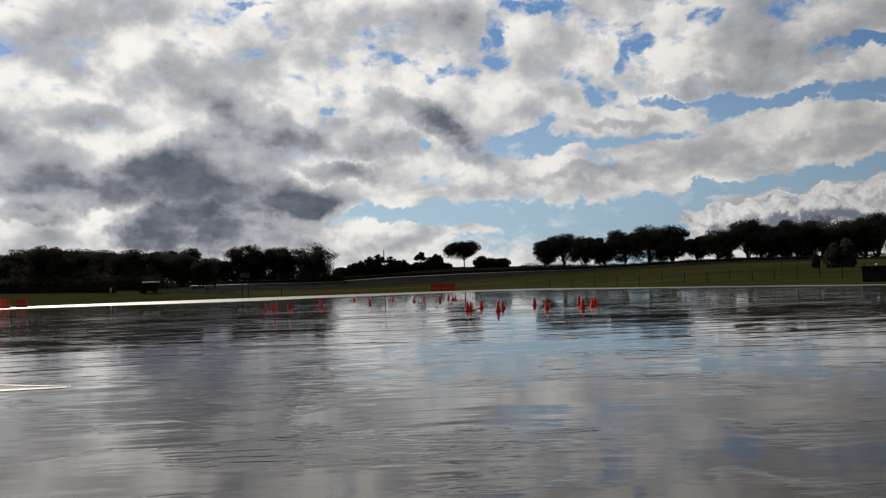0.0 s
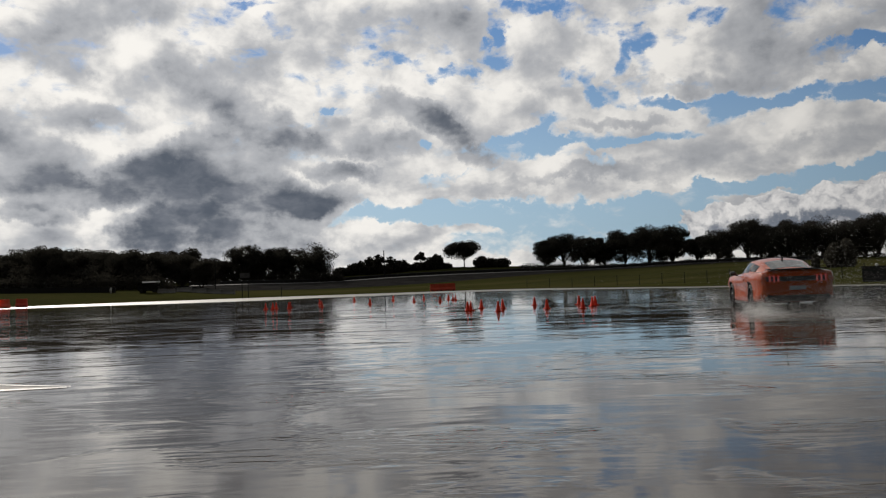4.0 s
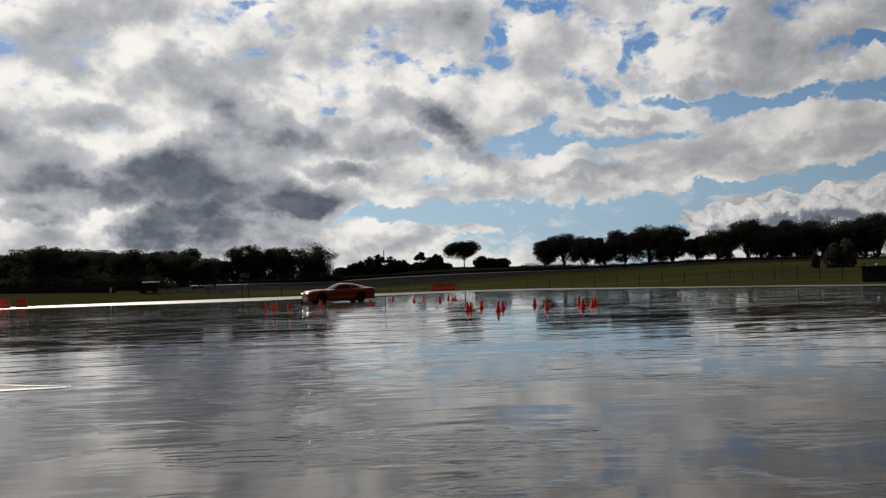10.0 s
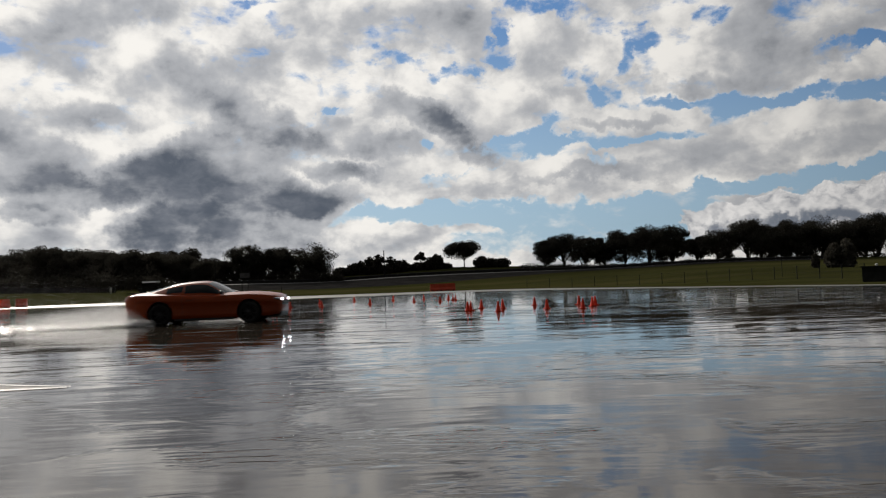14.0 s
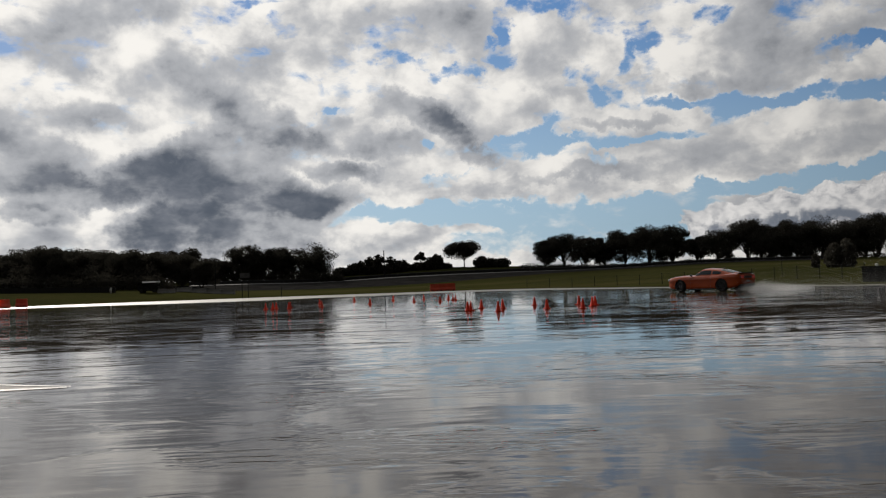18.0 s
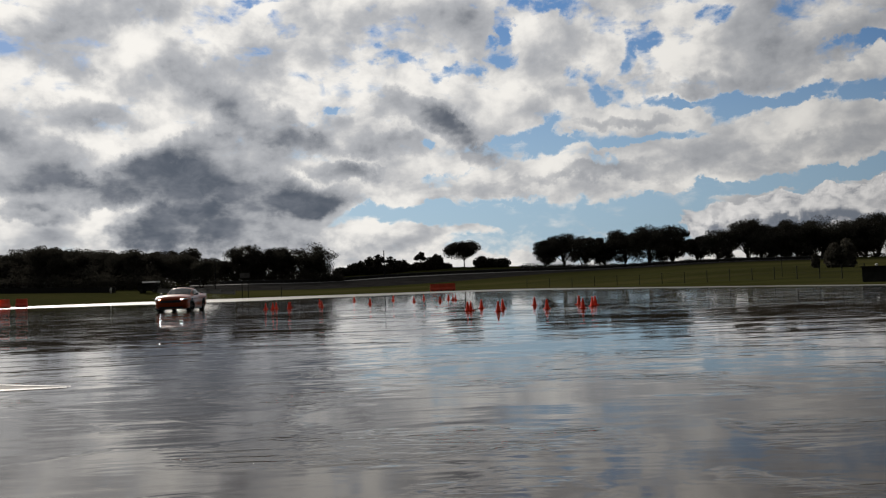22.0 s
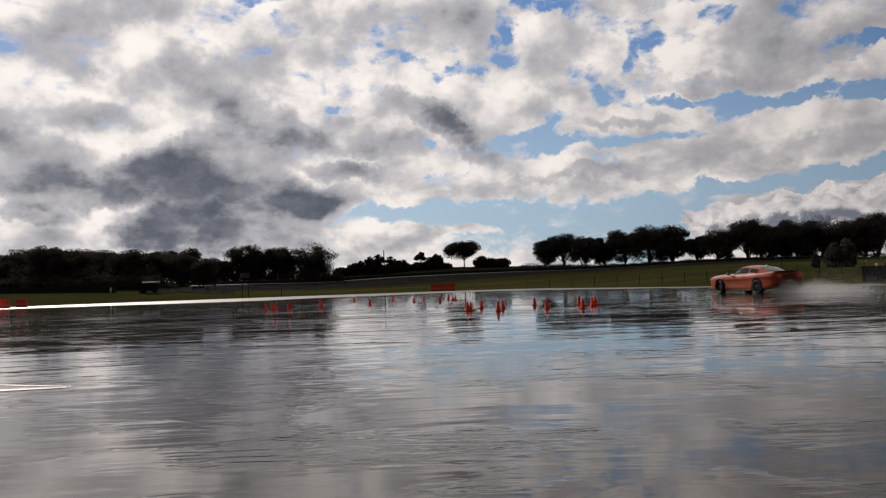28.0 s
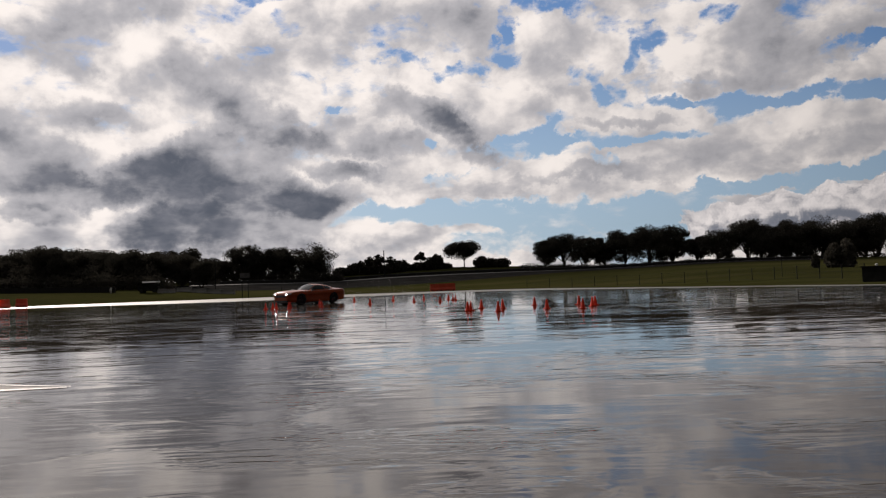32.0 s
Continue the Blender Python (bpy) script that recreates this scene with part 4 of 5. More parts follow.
for i in range(9):
    conveyor_wall(-0.63 + 0.0205 * i, -0.63 + 0.0205 * (i + 1), 141)


def van():
    x, y = bearing_place(-0.400, 140)
    top = empty("van", pose(x, y, ground_z(x, y), 0, 0, 182))
    bm = bmesh.new()
    box(bm, -1.9, 1.9, -0.85, 0.85, 0.35, 1.25, 0.12)
    part("body", bm, DARK_STEEL, top, smooth=False)
    bm = bmesh.new()
    box(bm, -1.85, 1.1, -0.78, 0.78, 1.25, 1.85, 0.1)
    part("cabin", bm, GLASS, top)
    bm = bmesh.new()
    box(bm, -1.85, 1.0, -0.8, 0.8, 1.85, 2.15, 0.06)
    part("roof", bm, PAINT_WHITE, top, "white roof panel")
    # added white panel, tilted to catch skylight so that the roof looks bright
    bm = bmesh.new()
    box(bm, -1.75, 0.9, -0.03, 0.03, -0.16, 0.16, 0.02)
    part("roof_brightener", bm, PAINT_WHITE, top, "white sloping panel added to brighten the roof edge", at=pose(0, 0.90, 2.0, 55, 0, 0))
    for wx in (-1.2, 1.2):
        for wy in (-0.78, 0.78):
            bm = bmesh.new()
            turned(bm, [(0.30, -0.1), (0.34, -0.08), (0.34, 0.08), (0.30, 0.1)], 16, "Y")
            part("wheel", bm, RUBBER, top, at=pose(wx, wy, 0.34))
    return tagged(top, "dark van with a white roof parked by the track", "van")


van()


def sign():
    x, y = bearing_place(-0.270, 112)
    top = empty("track_sign", pose(x, y, ground_z(x, y), 0, 0, 3))
    bm = bmesh.new()
    box(bm, -0.75, 0.75, -0.04, 0.04, 3.3, 4.05, 0.02)
    part("board", bm, SIGN_GREY, top)
    for px in (-0.45, 0.45):
        bm = bmesh.new()
        tube(bm, [(px, 0.05, -0.2), (px, 0.05, 4.0)], [0.06, 0.06], 8)
        part("post", bm, DARK_STEEL, top)
    return tagged(top, "grey sign board on two dark posts", "sign")


sign()


def pole(t, far, high, r=0.05, label="slim dark pole on the bank"):
    x, y = bearing_place(t, far)
    bm = bmesh.new()
    tube(bm, [(0, 0, -0.3), (0, 0, high * 0.6), (0, 0, high)], [r, r * 0.8, r * 0.5], 8)
    ob = part("pole", bm, DARK_STEEL, at=pose(x, y, ground_z(x, y)))
    return tagged(ob, label, "pole")


pole(-0.0805, 200, 7.5, 0.20)
pole(-0.221, 110, 1.9, 0.06, "short dark post in the grass")
pole(0.458, 90, 3.0, 0.05, "tall dark post on the grass bank")
pole(-0.31, 150, 6.5, 0.09)

for i, (t, far, high) in enumerate([(-0.101, 216, 5.6), (-0.087, 219, 6.0), (-0.070, 217, 5.2), (-0.031, 222, 5.8), (-0.114, 220, 4.4)]):
    tagged(plant(6, t, far, high, 77 * i), "small thin tree standing above the shrubs", "tree", "saplings")


def bollard(t, far):
    x, y = bearing_place(t, far)
    bm = bmesh.new()
    turned(bm, [(0.16, -0.1), (0.16, 0.85), (0.13, 0.95), (0.06, 1.0)], 12)
    return tagged(part("bollard", bm, PAINT_WHITE, at=pose(x, y, ground_z(x, y)), smooth=True), "white round-topped marker post in the grass", "post")


bollard(-0.452, 139)


def hand_rail():
    x, y = bearing_place(0.122, 214)
    top = empty("handrail", pose(x, y, ground_z(x, y)))
    for k in range(4):
        bm = bmesh.new()
        tube(bm, [(-3 + 2 * k, 0, -0.2), (-3 + 2 * k, 0, 1.5)], [0.06, 0.06], 8)
        part("post", bm, STEEL, top)
    for z in (0.8, 1.5):
        bm = bmesh.new()
        tube(bm, [(-3.1, 0, z), (3.1, 0, z)], [0.05, 0.05], 8)
        part("rail", bm, STEEL, top)
    return tagged(top, "pale metal handrail on top of the bank", "railing")


hand_rail()


# ---- the orange coupe ----
STATION = (-2.43, -2.40, -2.33, -2.20, -1.9, -1.29, -0.5, 0.4, 0.9, 1.43, 1.85, 2.10, 2.25, 2.34, 2.40, 2.43)
HALF = (0.74, 0.80, 0.86, 0.905, 0.94, 0.965, 0.92, 0.91, 0.925, 0.95, 0.945, 0.92, 0.88, 0.83, 0.76, 0.68)
SILL = (0.46, 0.38, 0.31, 0.26, 0.21, 0.17, 0.16, 0.16, 0.16, 0.17, 0.18, 0.19, 0.21, 0.24, 0.29, 0.34)
SHOULDER = (0.92, 0.955, 0.98, 0.99, 0.99, 0.975, 0.93, 0.915, 0.92, 0.925, 0.90, 0.87, 0.845, 0.82, 0.785, 0.74)
MIDDLE = (0.97, 1.02, 1.045, 1.055, 1.06, 1.045, 1.0, 0.995, 1.0, 1.005, 0.975, 0.945, 0.915, 0.885, 0.84, 0.78)
AXLES = (1.47, -1.32)
WHEEL_R = 0.345


def at_station(x, row):
    return float(np.interp(x, STATION, row))


def section(x):
    w, zb, zs, zc = (sum(at_station(x + d, r) for d in (-0.03, 0, 0.03)) / 3 for r in (HALF, SILL, SHOULDER, MIDDLE))
    return [(0.0, zb), (0.80 * w, zb), (0.93 * w, zb + 0.035), (0.972 * w, zb + 0.11), (0.972 * w, zb + 0.18), (0.962 * w, zb + 0.28), (0.966 * w, zs - 0.29), (0.994 * w, zs - 0.222),
            (w, zs - 0.195), (0.972 * w, zs - 0.075), (0.94 * w, zs - 0.016), (0.86 * w, zs + 0.010), (0.66 * w, zs + 0.52 * (zc - zs)), (0.60 * w, zs + 0.72 * (zc - zs)), (0.3 * w, zs + 0.93 * (zc - zs)), (0.0, zc)]


def car_body():
    bm = bmesh.new()
    rings = []
    ends = [(-2.445, -2.43, 0.85)]
    nose = [(2.445, 2.43, 0.85)]
    for x, base, k in ends + [(x, x, 1.0) for x in [-2.43, -2.415, -2.395, -2.37] + list(np.linspace(-2.34, 2.30, 54)) + [2.335, 2.365, 2.39, 2.41, 2.43]] + nose:
        half = section(base)
        mid = (half[0][1] + half[-1][1]) / 2
        half = [(y * k, mid + (z - mid) * k) for y, z in half]
        full = half + [(-y, z) for y, z in half[-2:0:-1]]
        rings.append([bm.verts.new((x, y, z)) for y, z in full])
    n = len(rings[0])
    for a, b in zip(rings, rings[1:]):
        for j in range(n):
            bm.faces.new((a[j], b[j], b[(j + 1) % n], a[(j + 1) % n]))
    bm.faces.new(rings[0])
    bm.faces.new(rings[-1][::-1])
    bmesh.ops.recalc_face_normals(bm, faces=bm.faces)
    me = mesh_of("body", bm, ORANGE, True)
    me.materials.append(BLACK)
    ob = new("body", me)
    cutters = []
    for ax in AXLES:
        for s in (-1, 1):
            cb = bmesh.new()
            turned(cb, [(0.40, 0.60 * s), (0.40, 1.2 * s)], 40, "Y")
            for f in cb.faces:
                f.material_index = 1
            cme = mesh_of("cutter", cb, ORANGE)
            cme.materials.append(BLACK)
            c = new("cutter", cme)
            c.matrix_basis = pose(ax, 0, WHEEL_R + 0.02)
            mod = ob.modifiers.new("arch", "BOOLEAN")
            mod.operation, mod.object, mod.solver = "DIFFERENCE", c, "EXACT"
            cutters.append(c)
    done = bpy.data.meshes.new_from_object(ob.evaluated_get(bpy.context.evaluated_depsgraph_get()))
    ob.modifiers.clear()
    ob.data = done
    for c in cutters:
        bpy.data.objects.remove(c)
    done.polygons.foreach_set("use_smooth", [True] * len(done.polygons))
    done.set_sharp_from_angle(angle=radians(40))
    return ob


ROOF_X = (-2.14, -1.88, -1.45, -1.1, -0.75, -0.35, 0.0, 0.16, 0.36, 0.55, 0.73, 0.90)
ROOF_Z = (1.04, 1.095, 1.205, 1.295, 1.352, 1.385, 1.385, 1.352, 1.262, 1.158, 1.052, 0.945)
BASE_W = (0.58, 0.63, 0.72, 0.79, 0.82, 0.83, 0.83, 0.82, 0.81, 0.79, 0.76, 0.71)
TOP_W = (0.50, 0.52, 0.54, 0.555, 0.565, 0.575, 0.58, 0.60, 0.61, 0.62, 0.62, 0.62)


def cabin_at(x, s, out=0.0):
    """A point of the cabin: s 0 to 1 up the side, 1 to 2 over to the middle."""
    zt, wb, wt = (sum(float(np.interp(x + d, ROOF_X, r)) for d in (-0.06, 0, 0.06)) / 3 for r in (ROOF_Z, BASE_W, TOP_W))
    zb = 0.90
    sweep = 0.13 * min(1.0, max(0.0, x / 0.8)) - 0.10 * min(1.0, max(0.0, (-0.9 - x) / 0.9))
    x -= sweep * (1.0 if s <= 1 else (2 - s) ** 2)
    if s <= 1:
        bow = 0.035 * math.sin(math.pi * s)
        return Vector((x, wb + (wt - wb) * s + bow + out, zb + (zt - 0.075 - zb) * s + out * 0.4))
    k = s - 1
    return Vector((x, wt * (1 - k), zt - 0.075 * (1 - k) ** 2.2 + out))


def cabin_panel(x0, x1, s0, s1, out, nx=14, ns=8, both=False):
    bm = bmesh.new()
    rows = []
    for i in range(nx + 1):
        x = x0 + (x1 - x0) * i / nx
        pts = [cabin_at(x, s0 + (s1 - s0) * j / ns, out) for j in range(ns + 1)]
        if both:
            pts = pts + [Vector((p.x, -p.y, p.z)) for p in pts[-2::-1]]
        rows.append([bm.verts.new(p) for p in pts])
    for a, b in zip(rows, rows[1:]):
        for j in range(len(a) - 1):
            bm.faces.new((a[j], b[j], b[j + 1], a[j + 1]))
    bmesh.ops.recalc_face_normals(bm, faces=bm.faces)
    return bm


def mirrored(bm):
    for v in bm.verts:
        v.co.y = -v.co.y
    bmesh.ops.reverse_faces(bm, faces=bm.faces)
    return bm


def car_wheel(top, ax, side):
    hub = bmesh.new()
    turned(hub, [(0.02, 0.115 * side), (0.055, 0.11 * side), (0.06, 0.05 * side)], 16, "Y")
    wheel = part("wheel", hub, ALLOY, top, "spoked dark alloy wheel", True, pose(ax, side * 0.80, WHEEL_R))
    bm = bmesh.new()
    turned(bm, [(0.245, -0.12), (0.30, -0.128), (0.335, -0.11), (0.345, -0.07), (0.345, 0.07), (0.335, 0.11), (0.30, 0.128), (0.245, 0.12)], 40, "Y", True)
    part("tyre", bm, RUBBER, wheel, smooth=True)
    bm = bmesh.new()
    for k in range(10):
        got = box(bmesh.new(), -0.018, 0.018, 0.05 * side, 0.10 * side, 0.04, 0.25, 0.006)
        got.transform(Matrix.Rotation(2 * math.pi * k / 10, 4, "Y"))
        tmp = bpy.data.meshes.new("tmp")
        got.to_mesh(tmp)
        got.free()
        bm.from_mesh(tmp)
        bpy.data.meshes.remove(tmp)
    turned(bm, [(0.232, 0.04 * side), (0.25, 0.128 * side), (0.262, 0.13 * side), (0.262, 0.04 * side)], 40, "Y", True)
    part("rim", bm, ALLOY, wheel)
    bm = bmesh.new()
    turned(bm, [(0.02, -0.03), (0.17, -0.03), (0.17, 0.0), (0.02, 0.0)], 28, "Y", True)
    part("brake_disc", bm, DARK_STEEL, wheel)
    bm = bmesh.new()
    turned(bm, [(0.24, -0.10 * side), (0.24, -0.08 * side)], 28, "Y")
    part("wheel_back", bm, BLACK, wheel)
    return wheel


def coupe():
    top = empty("car")
    body = car_body()
    body.parent = top
    cabin = part("roof", cabin_panel(-2.14, 0.90, 0.0, 2.0, 0.0, 40, 14, True), ORANGE, top, smooth=True)
    part("windshield", cabin_panel(0.86, 0.15, 1.0, 2.0, 0.006, both=True), GLASS, top, smooth=True)
    part("rear_window", cabin_panel(-1.06, -1.86, 1.14, 2.0, 0.006, both=True), GLASS, top, smooth=True)
    for flip in (False, True):
        for x0, x1, s0, s1 in ((0.58, -0.58, 0.24, 0.88), (-0.64, -1.20, 0.34, 0.84)):
            bm = cabin_panel(x0, x1, s0, s1, 0.007)
            part("side_window", mirrored(bm) if flip else bm, SIDE_GLASS, top, smooth=True)
        s = -1 if flip else 1
        bm = bmesh.new()
        tube(bm, [(0.66, 0.86 * s, 0.93), (0.64, 0.96 * s, 0.96)], [0.025, 0.02], 8)
        bmesh.ops.create_icosphere(bm, subdivisions=2, radius=1.0, matrix=Matrix.Translation((0.63, 1.0 * s, 0.99)) @ Matrix.Diagonal((0.07, 0.10, 0.065, 1)))
        part("door_mirror", bm, BLACK, top, "black door mirror", True)
        for sx in (0.78, -0.62):
            bm = bmesh.new()
            tube(bm, [(sx, y * s, z) for y, z in section(sx)[2:11]], [0.0035] * 9, 5)
            part("door_gap", bm, BLACK, body)
        bm = bmesh.new()
        box(bm, -0.50, -0.28, min(0.89 * s, 0.935 * s), max(0.89 * s, 0.935 * s), 0.785, 0.82, 0.008)
        part("door_handle", bm, ORANGE, body)
        bm = bmesh.new()
        box(bm, -0.84, 0.98, min(0.84 * s, 0.935 * s), max(0.84 * s, 0.935 * s), 0.135, 0.205, 0.012)
        part("side_skirt", bm, BLACK, top, "black side skirt")
        bm = bmesh.new()
        bmesh.ops.create_icosphere(bm, subdivisions=3, radius=1.0, matrix=Matrix.Diagonal((0.16, 0.155, 0.055, 1)))
        part("headlight", bm, LAMP_GLASS, top, "clear headlamp", True, at=pose(2.30, 0.72 * s, 0.735, 0, 10, -30 * s))
        for lx, ly in ((2.435, 0.58), (2.405, 0.74))[:1 if flip else 2]:
            bm = bmesh.new()
            bmesh.ops.create_icosphere(bm, subdivisions=2, radius=1.0, matrix=Matrix.Diagonal((0.04, 0.05, 0.032, 1)))
            part("lit_lamp", bm, LAMP_LIT, top, "lit white daytime lamp", True, pose(lx, ly * s, 0.725))
        for k in range(3):
            bm = bmesh.new()
            box(bm, -2.468, -2.30, min((0.42 + 0.10 * k) * s, (0.475 + 0.10 * k) * s), max((0.42 + 0.10 * k) * s, (0.475 + 0.10 * k) * s), 0.73, 0.90, 0.012)
            part("tail_light", bm, TAIL, top, "red vertical tail lamp")
        bm = bmesh.new()
        turned(bm, [(0.04, -2.42), (0.05, -2.42), (0.05, -2.25), (0.04, -2.25)], 14, "X", True)
        part("exhaust_tip", bm, CHROME, top, at=pose(0, 0.56 * s, 0.30))
    bm = bmesh.new()
    box(bm, 2.20, 2.456, -0.60, 0.60, 0.50, 0.72, 0.04)
    grille = part("grille", bm, BLACK, top, "black front grille")
    for k in range(3):
        bm = bmesh.new()
        box(bm, 2.452, 2.462, -0.52, 0.52, 0.55 + 0.06 * k, 0.56 + 0.06 * k)
        part("grille_bar", bm, ALLOY, grille)
    bm = bmesh.new()
    box(bm, 2.15, 2.425, -0.66, 0.66, 0.22, 0.38, 0.04)
    part("lower_intake", bm, BLACK, top, "black lower air intake")
    bm = bmesh.new()
    box(bm, 1.95, 2.34, -0.78, 0.78, 0.165, 0.20, 0.01)
    part("front_splitter", bm, BLACK, top, "black front splitter")
    bm = bmesh.new()
    box(bm, -2.458, -2.26, -0.70, 0.76, 0.72, 0.90, 0.03)
    part("rear_panel", bm, BLACK, top, "black panel between the tail lamps")
    bm = bmesh.new()
    box(bm, -2.405, -2.12, -0.76, 0.76, 0.24, 0.46, 0.04)
    part("rear_diffuser", bm, BLACK, top, "black lower rear bumper")
    bm = bmesh.new()
    box(bm, -2.45, -2.16, -0.70, 0.70, 1.035, 1.065, 0.012)
    part("rear_spoiler", bm, BLACK, top, "low black boot spoiler")
    bm = bmesh.new()
    box(bm, -2.455, -2.35, -0.19, 0.19, 0.53, 0.63, 0.008)
    part("number_plate", bm, STEEL, top, "plain number plate bar")
    bm = bmesh.new()
    tube(bm, [(-0.95, 0, 1.33), (-1.02, 0, 1.385)], [0.035, 0.012], 8)
    part("aerial", bm, BLACK, top)
    wheels = [car_wheel(top, ax, s) for ax in AXLES for s in (1, -1)]
    return tagged(top, "orange two-door coupe with black trim driving through water", "car"), wheels


CAR, WHEELS = coupe()
CAR.scale = (0.975, 0.975, 0.975)


# ---- spray and wake ----
def flecks(name, pts, sizes, rng, flat=False, mat=SPRAY):
    n = len(pts)
    a = rng.normal(size=(n, 3))
    b = rng.normal(size=(n, 3))
    if flat:
        turn = 2 * np.pi * rng.random(n)
        a = np.stack([np.cos(turn), np.sin(turn), 0.34 * rng.normal(size=n)], 1)
        b = np.stack([-np.sin(turn), np.cos(turn), 0.34 * rng.normal(size=n)], 1)
    else:
        a /= np.linalg.norm(a, axis=1)[:, None]
        b = np.cross(a, b)
        b /= np.linalg.norm(b, axis=1)[:, None]
    s = np.asarray(sizes)[:, None]
    v = np.stack([pts - a * s, pts + a * s * 0.6 - b * s, pts + a * s * 0.6 + b * s], 1).reshape(-1, 3)
    me = bpy.data.meshes.new(name)
    me.from_pydata(v.tolist(), [], np.arange(3 * n).reshape(-1, 3).tolist())
    me.materials.append(mat)
    return me


def spray():
    rng = np.random.default_rng(5)
    top = empty("water_spray")
    for ax, ay, many, high, long in ((-1.4, 0.85, 130000, 1.25, 3.6), (-1.4, -0.85, 130000, 1.25, 3.6), (1.3, 0.95, 12000, 0.25, 1.6), (1.3, -0.95, 12000, 0.25, 1.6)):
        k = rng.random(many) ** 1.25
        z = high * (0.35 + 0.65 * np.exp(-2.2 * k)) * np.minimum(1, 0.12 + 3.0 * k) * rng.random(many) ** 1.5 * (0.6 + 0.4 * rng.random(many))
        p = np.stack([ax - 0.25 - long * k, ay + rng.normal(0, 0.10 + 0.40 * k, many) + math.copysign(0.15, ay) * k, z + 0.02], 1)
        ob = new("plume", flecks("plume", p, 0.0025 + 0.004 * rng.random(many), rng))
        ob.parent = top
    # churned water: small wet facets lying on the pool, tilted a little to all sides
    many = 210000
    k = rng.random(many) ** 1.1
    lane = np.where(rng.random(many) < 0.5, 0.85, -0.85)
    x = -1.5 - 10.5 * k
    y = lane + rng.normal(0, 0.10 + 0.42 * k, many) + 0.1 * x * x / 16.0
    ob = new("wake", flecks("wake", np.stack([x, y, 0.008 + rng.exponential(0.03, many)], 1), 0.007 + 0.018 * rng.random(many), rng, True, FOAM))
    ob.parent = top
    many = 90000
    k = rng.random(many) ** 0.8
    p = np.stack([-2.0 - 8.5 * k ** 1.3, rng.normal(0, 0.6 + 0.8 * k, many), 0.1 + rng.exponential(0.22 + 0.34 * k)], 1)
    ob = new("mist", flecks("mist", p, 0.002 + 0.003 * rng.random(many), rng))
    ob.parent = top
    return tagged(top, "white water spray and foam thrown up behind the car's wheels", "water spray", kind="stuff")


SPRAY_CLOUD = spray()



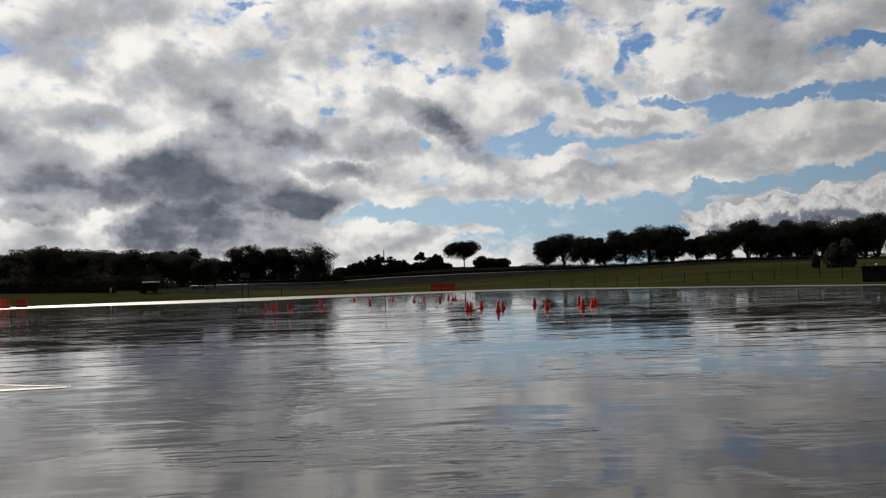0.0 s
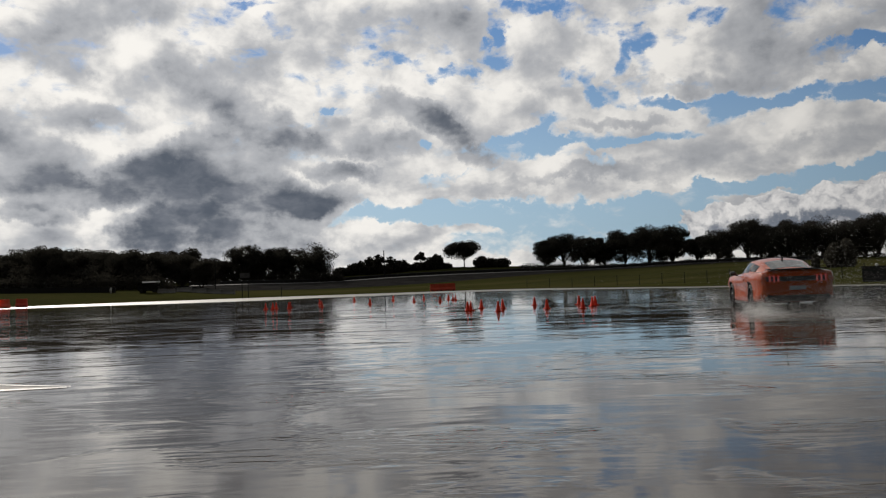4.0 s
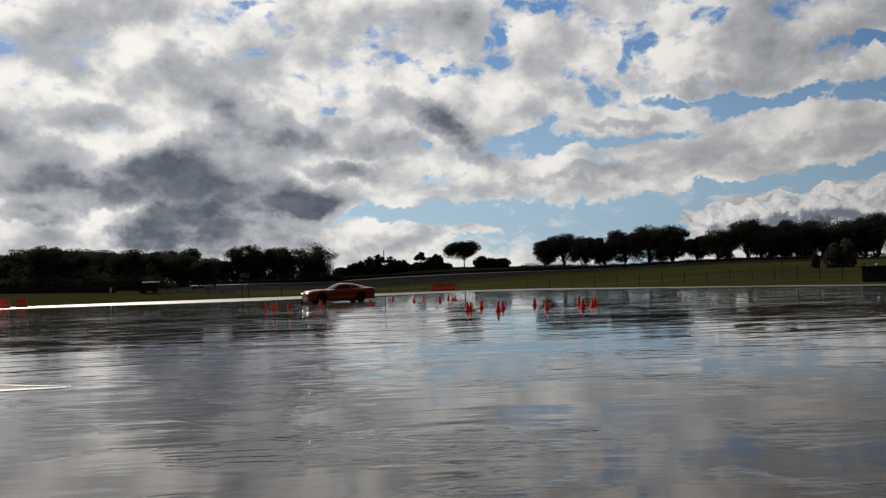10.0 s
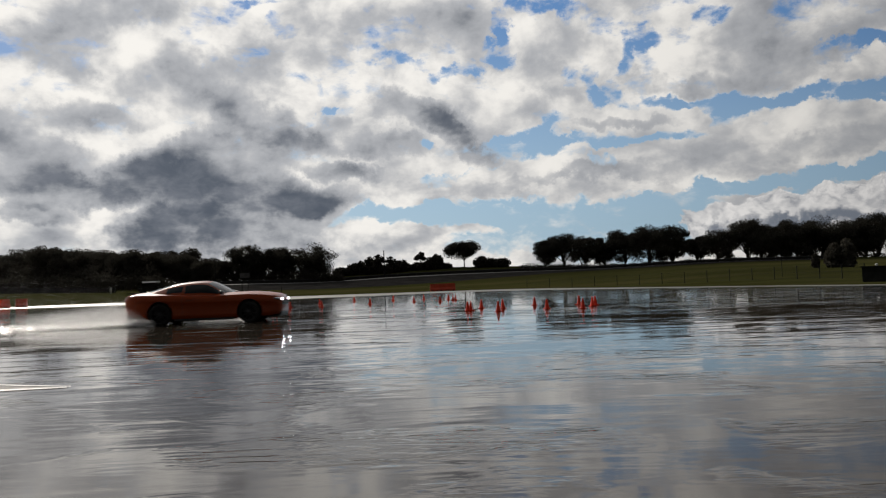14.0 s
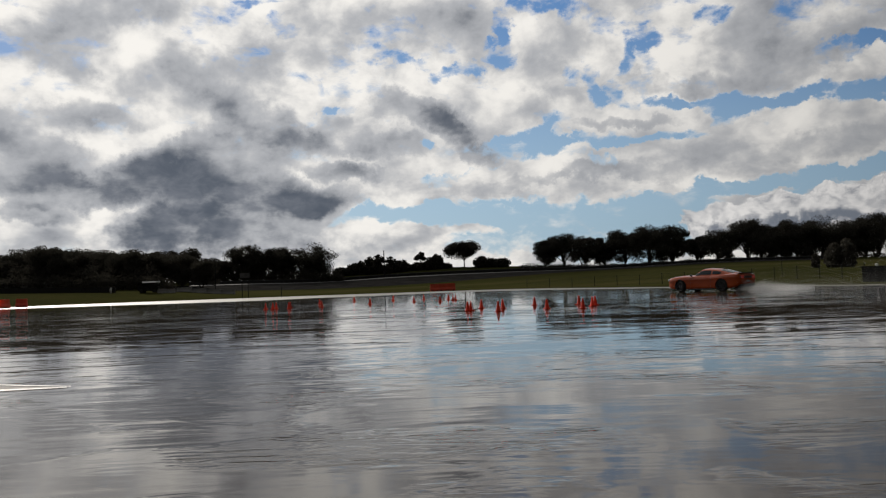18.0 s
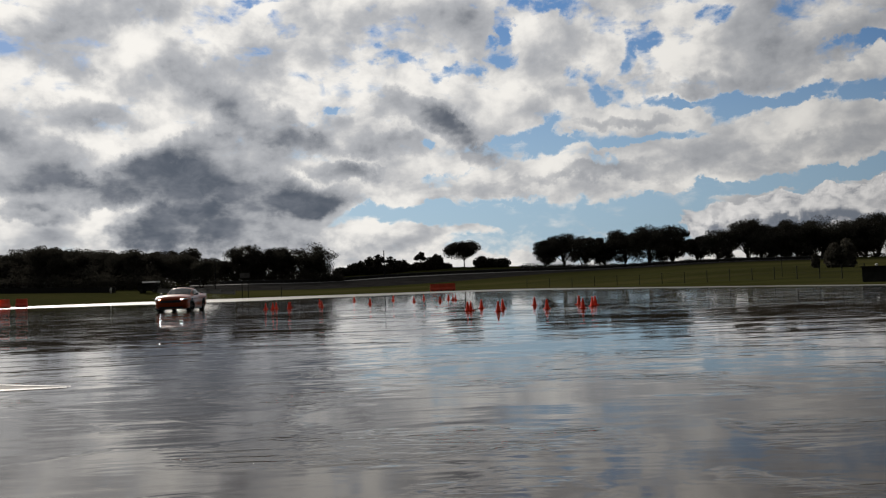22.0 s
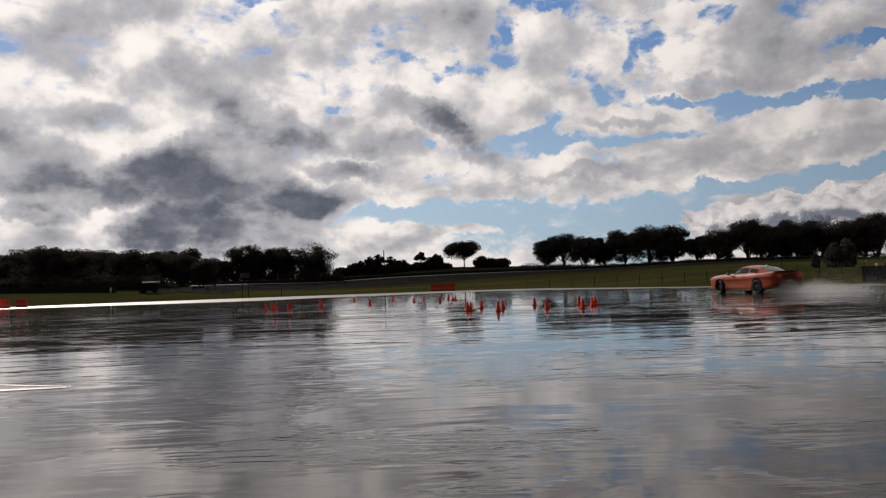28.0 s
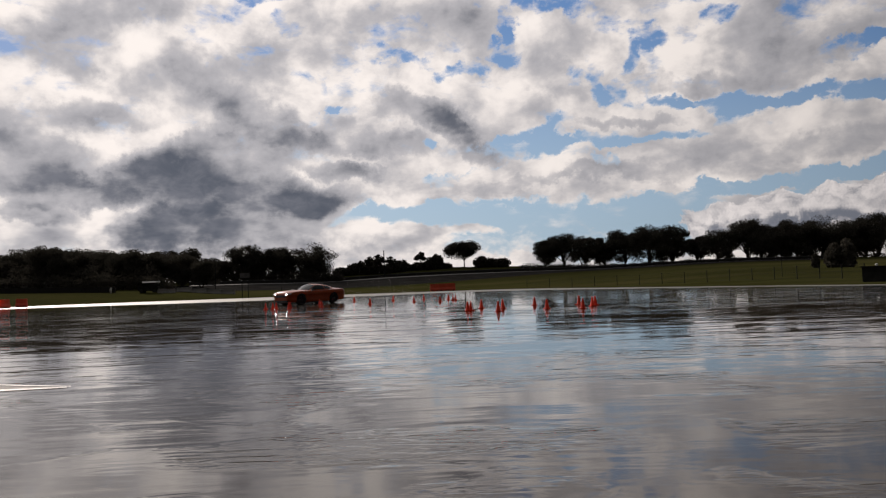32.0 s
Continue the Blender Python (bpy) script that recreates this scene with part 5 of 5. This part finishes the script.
# ---- what moves ----
def motions():
    # seconds, place (m), heading (degrees)
    path = [
        (0.0, 0.60, -18.00, 76),
        (1.5, 4.05, -3.30, 76),
        (3.0, 7.30, 11.30, 76),
        (3.5, 8.20, 15.70, 77),
        (5.5, 11.09, 34.71, 79),
        (6.0, 11.58, 39.33, 79),
        (6.5, 12.25, 43.42, 82),
        (7.0, 12.23, 46.95, 90),
        (7.5, 10.62, 49.31, 114),
        (8.0, 7.72, 51.10, 146),
        (8.5, 3.65, 52.29, 164),
        (9.0, -0.28, 52.65, 178),
        (9.5, -3.84, 52.29, 186),
        (10.0, -7.23, 50.50, 206),
        (10.5, -10.12, 47.54, 226),
        (11.0, -12.01, 43.42, 243),
        (11.5, -13.70, 39.91, 255),
        (12.0, -15.10, 36.44, 267),
        (12.5, -15.22, 32.42, 284),
        (13.0, -14.11, 29.00, 308),
        (13.5, -11.57, 25.72, 334),
        (14.0, -7.47, 23.51, 362),
        (14.5, -2.52, 22.70, 368),
        (15.0, 2.30, 21.30, 378),
        (15.5, 6.80, 22.50, 396),
        (16.0, 10.40, 25.00, 416),
        (16.5, 12.97, 29.23, 443),
        (17.0, 14.77, 32.99, 447),
        (17.5, 15.83, 38.17, 462),
        (18.0, 15.56, 43.18, 486),
        (18.5, 13.88, 47.54, 505),
        (19.0, 10.45, 50.50, 519),
        (19.5, 5.65, 51.93, 531),
        (20.0, 0.20, 52.29, 540),
        (20.5, -4.91, 51.69, 562),
        (21.0, -9.40, 49.91, 596),
        (21.5, -12.75, 46.36, 618),
        (22.0, -15.02, 42.25, 635),
        (22.5, -16.16, 37.59, 645),
        (23.0, -15.97, 32.99, 653),
        (23.5, -14.59, 28.77, 671),
        (24.0, -12.50, 25.57, 691),
        (24.5, -9.09, 23.17, 722),
        (25.0, -4.93, 21.89, 729),
        (25.5, -0.18, 22.01, 727),
        (26.0, 4.40, 21.20, 734),
        (26.5, 8.40, 23.20, 750),
        (27.0, 11.30, 26.40, 775),
        (27.5, 13.52, 31.28, 808),
        (28.0, 15.13, 36.09, 826),
        (28.5, 15.30, 41.08, 843),
        (29.0, 14.14, 45.77, 857),
        (29.5, 11.26, 48.96, 870),
        (30.0, 7.17, 51.10, 887),
        (30.5, 2.75, 51.93, 898),
        (31.0, -1.75, 51.93, 910),
        (31.5, -5.52, 51.10, 930),
        (32.0, -8.88, 48.72, 950),
    ]
    # seconds, how high the spray stands (0 to 1)
    strength = [(0, 0.42), (3.5, 0.45), (5.5, 0.7), (6.5, 0.6), (7, 0.4), (8, 0.4), (9, 0.1), (10.5, 0.1), (11.5, 0.6), (12.5, 0.85), (13.5, 1), (14.5, 0.95), (16, 0.85), (17, 0.8), (18, 0.7),
                (19, 0.55), (20, 0.35), (21, 0.2), (21.5, 0.5), (22.5, 0.85), (23.5, 1), (25.5, 0.9), (27.5, 0.85), (28.5, 0.7), (29.5, 0.5), (30.5, 0.4), (31.5, 0.15), (32, 0.1)]
    walk(CAR, [(t, pose(x, y, LEVEL - 0.02, 0, 0, a)) for t, x, y, a in path])
    ts = [r[0] for r in path]
    rows = []
    for i, (t, x, y, a) in enumerate(path):
        t0, x0, y0, _ = path[max(i - 1, 0)]
        t1, x1, y1, _ = path[min(i + 1, len(path) - 1)]
        way = math.degrees(math.atan2(y1 - y0, x1 - x0))
        while rows and way < rows[-1][1] - 90:
            way += 360
        up = float(np.interp(t, [s[0] for s in strength], [s[1] for s in strength]))
        turn = (a - way + 180) % 360 - 180
        rows.append((t, way, x, y, up, turn))
    walk(SPRAY_CLOUD, [(t, pose(x, y, LEVEL - 0.85 * (1 - up), 0, 0, way + 1.35 * turn)) for t, way, x, y, up, turn in rows])
    fine = [k / 30 for k in range(0, 961)]
    px, py = np.interp(fine, ts, [r[1] for r in path]), np.interp(fine, ts, [r[2] for r in path])
    run = np.concatenate([[0], np.cumsum(np.hypot(np.diff(px), np.diff(py)))])
    drift = np.interp(fine, ts, [w[5] for w in rows])
    for wheel in WHEELS:
        at = wheel.location.copy()
        front = at.x > 0
        walk(wheel, [(t, pose(*at, 0, math.degrees(s / WHEEL_R) % 360, max(-28, min(28, -0.7 * d)) if front else 0)) for t, s, d in zip(fine, run, drift)])
    h = CLOUD_HEIGHT
    walk(CLOUD_SHEET, [(0, pose(0, 0, h)), (16, pose(0.020 * h, -0.014 * h, h)), (32, pose(0.040 * h, -0.028 * h, h))])


motions()
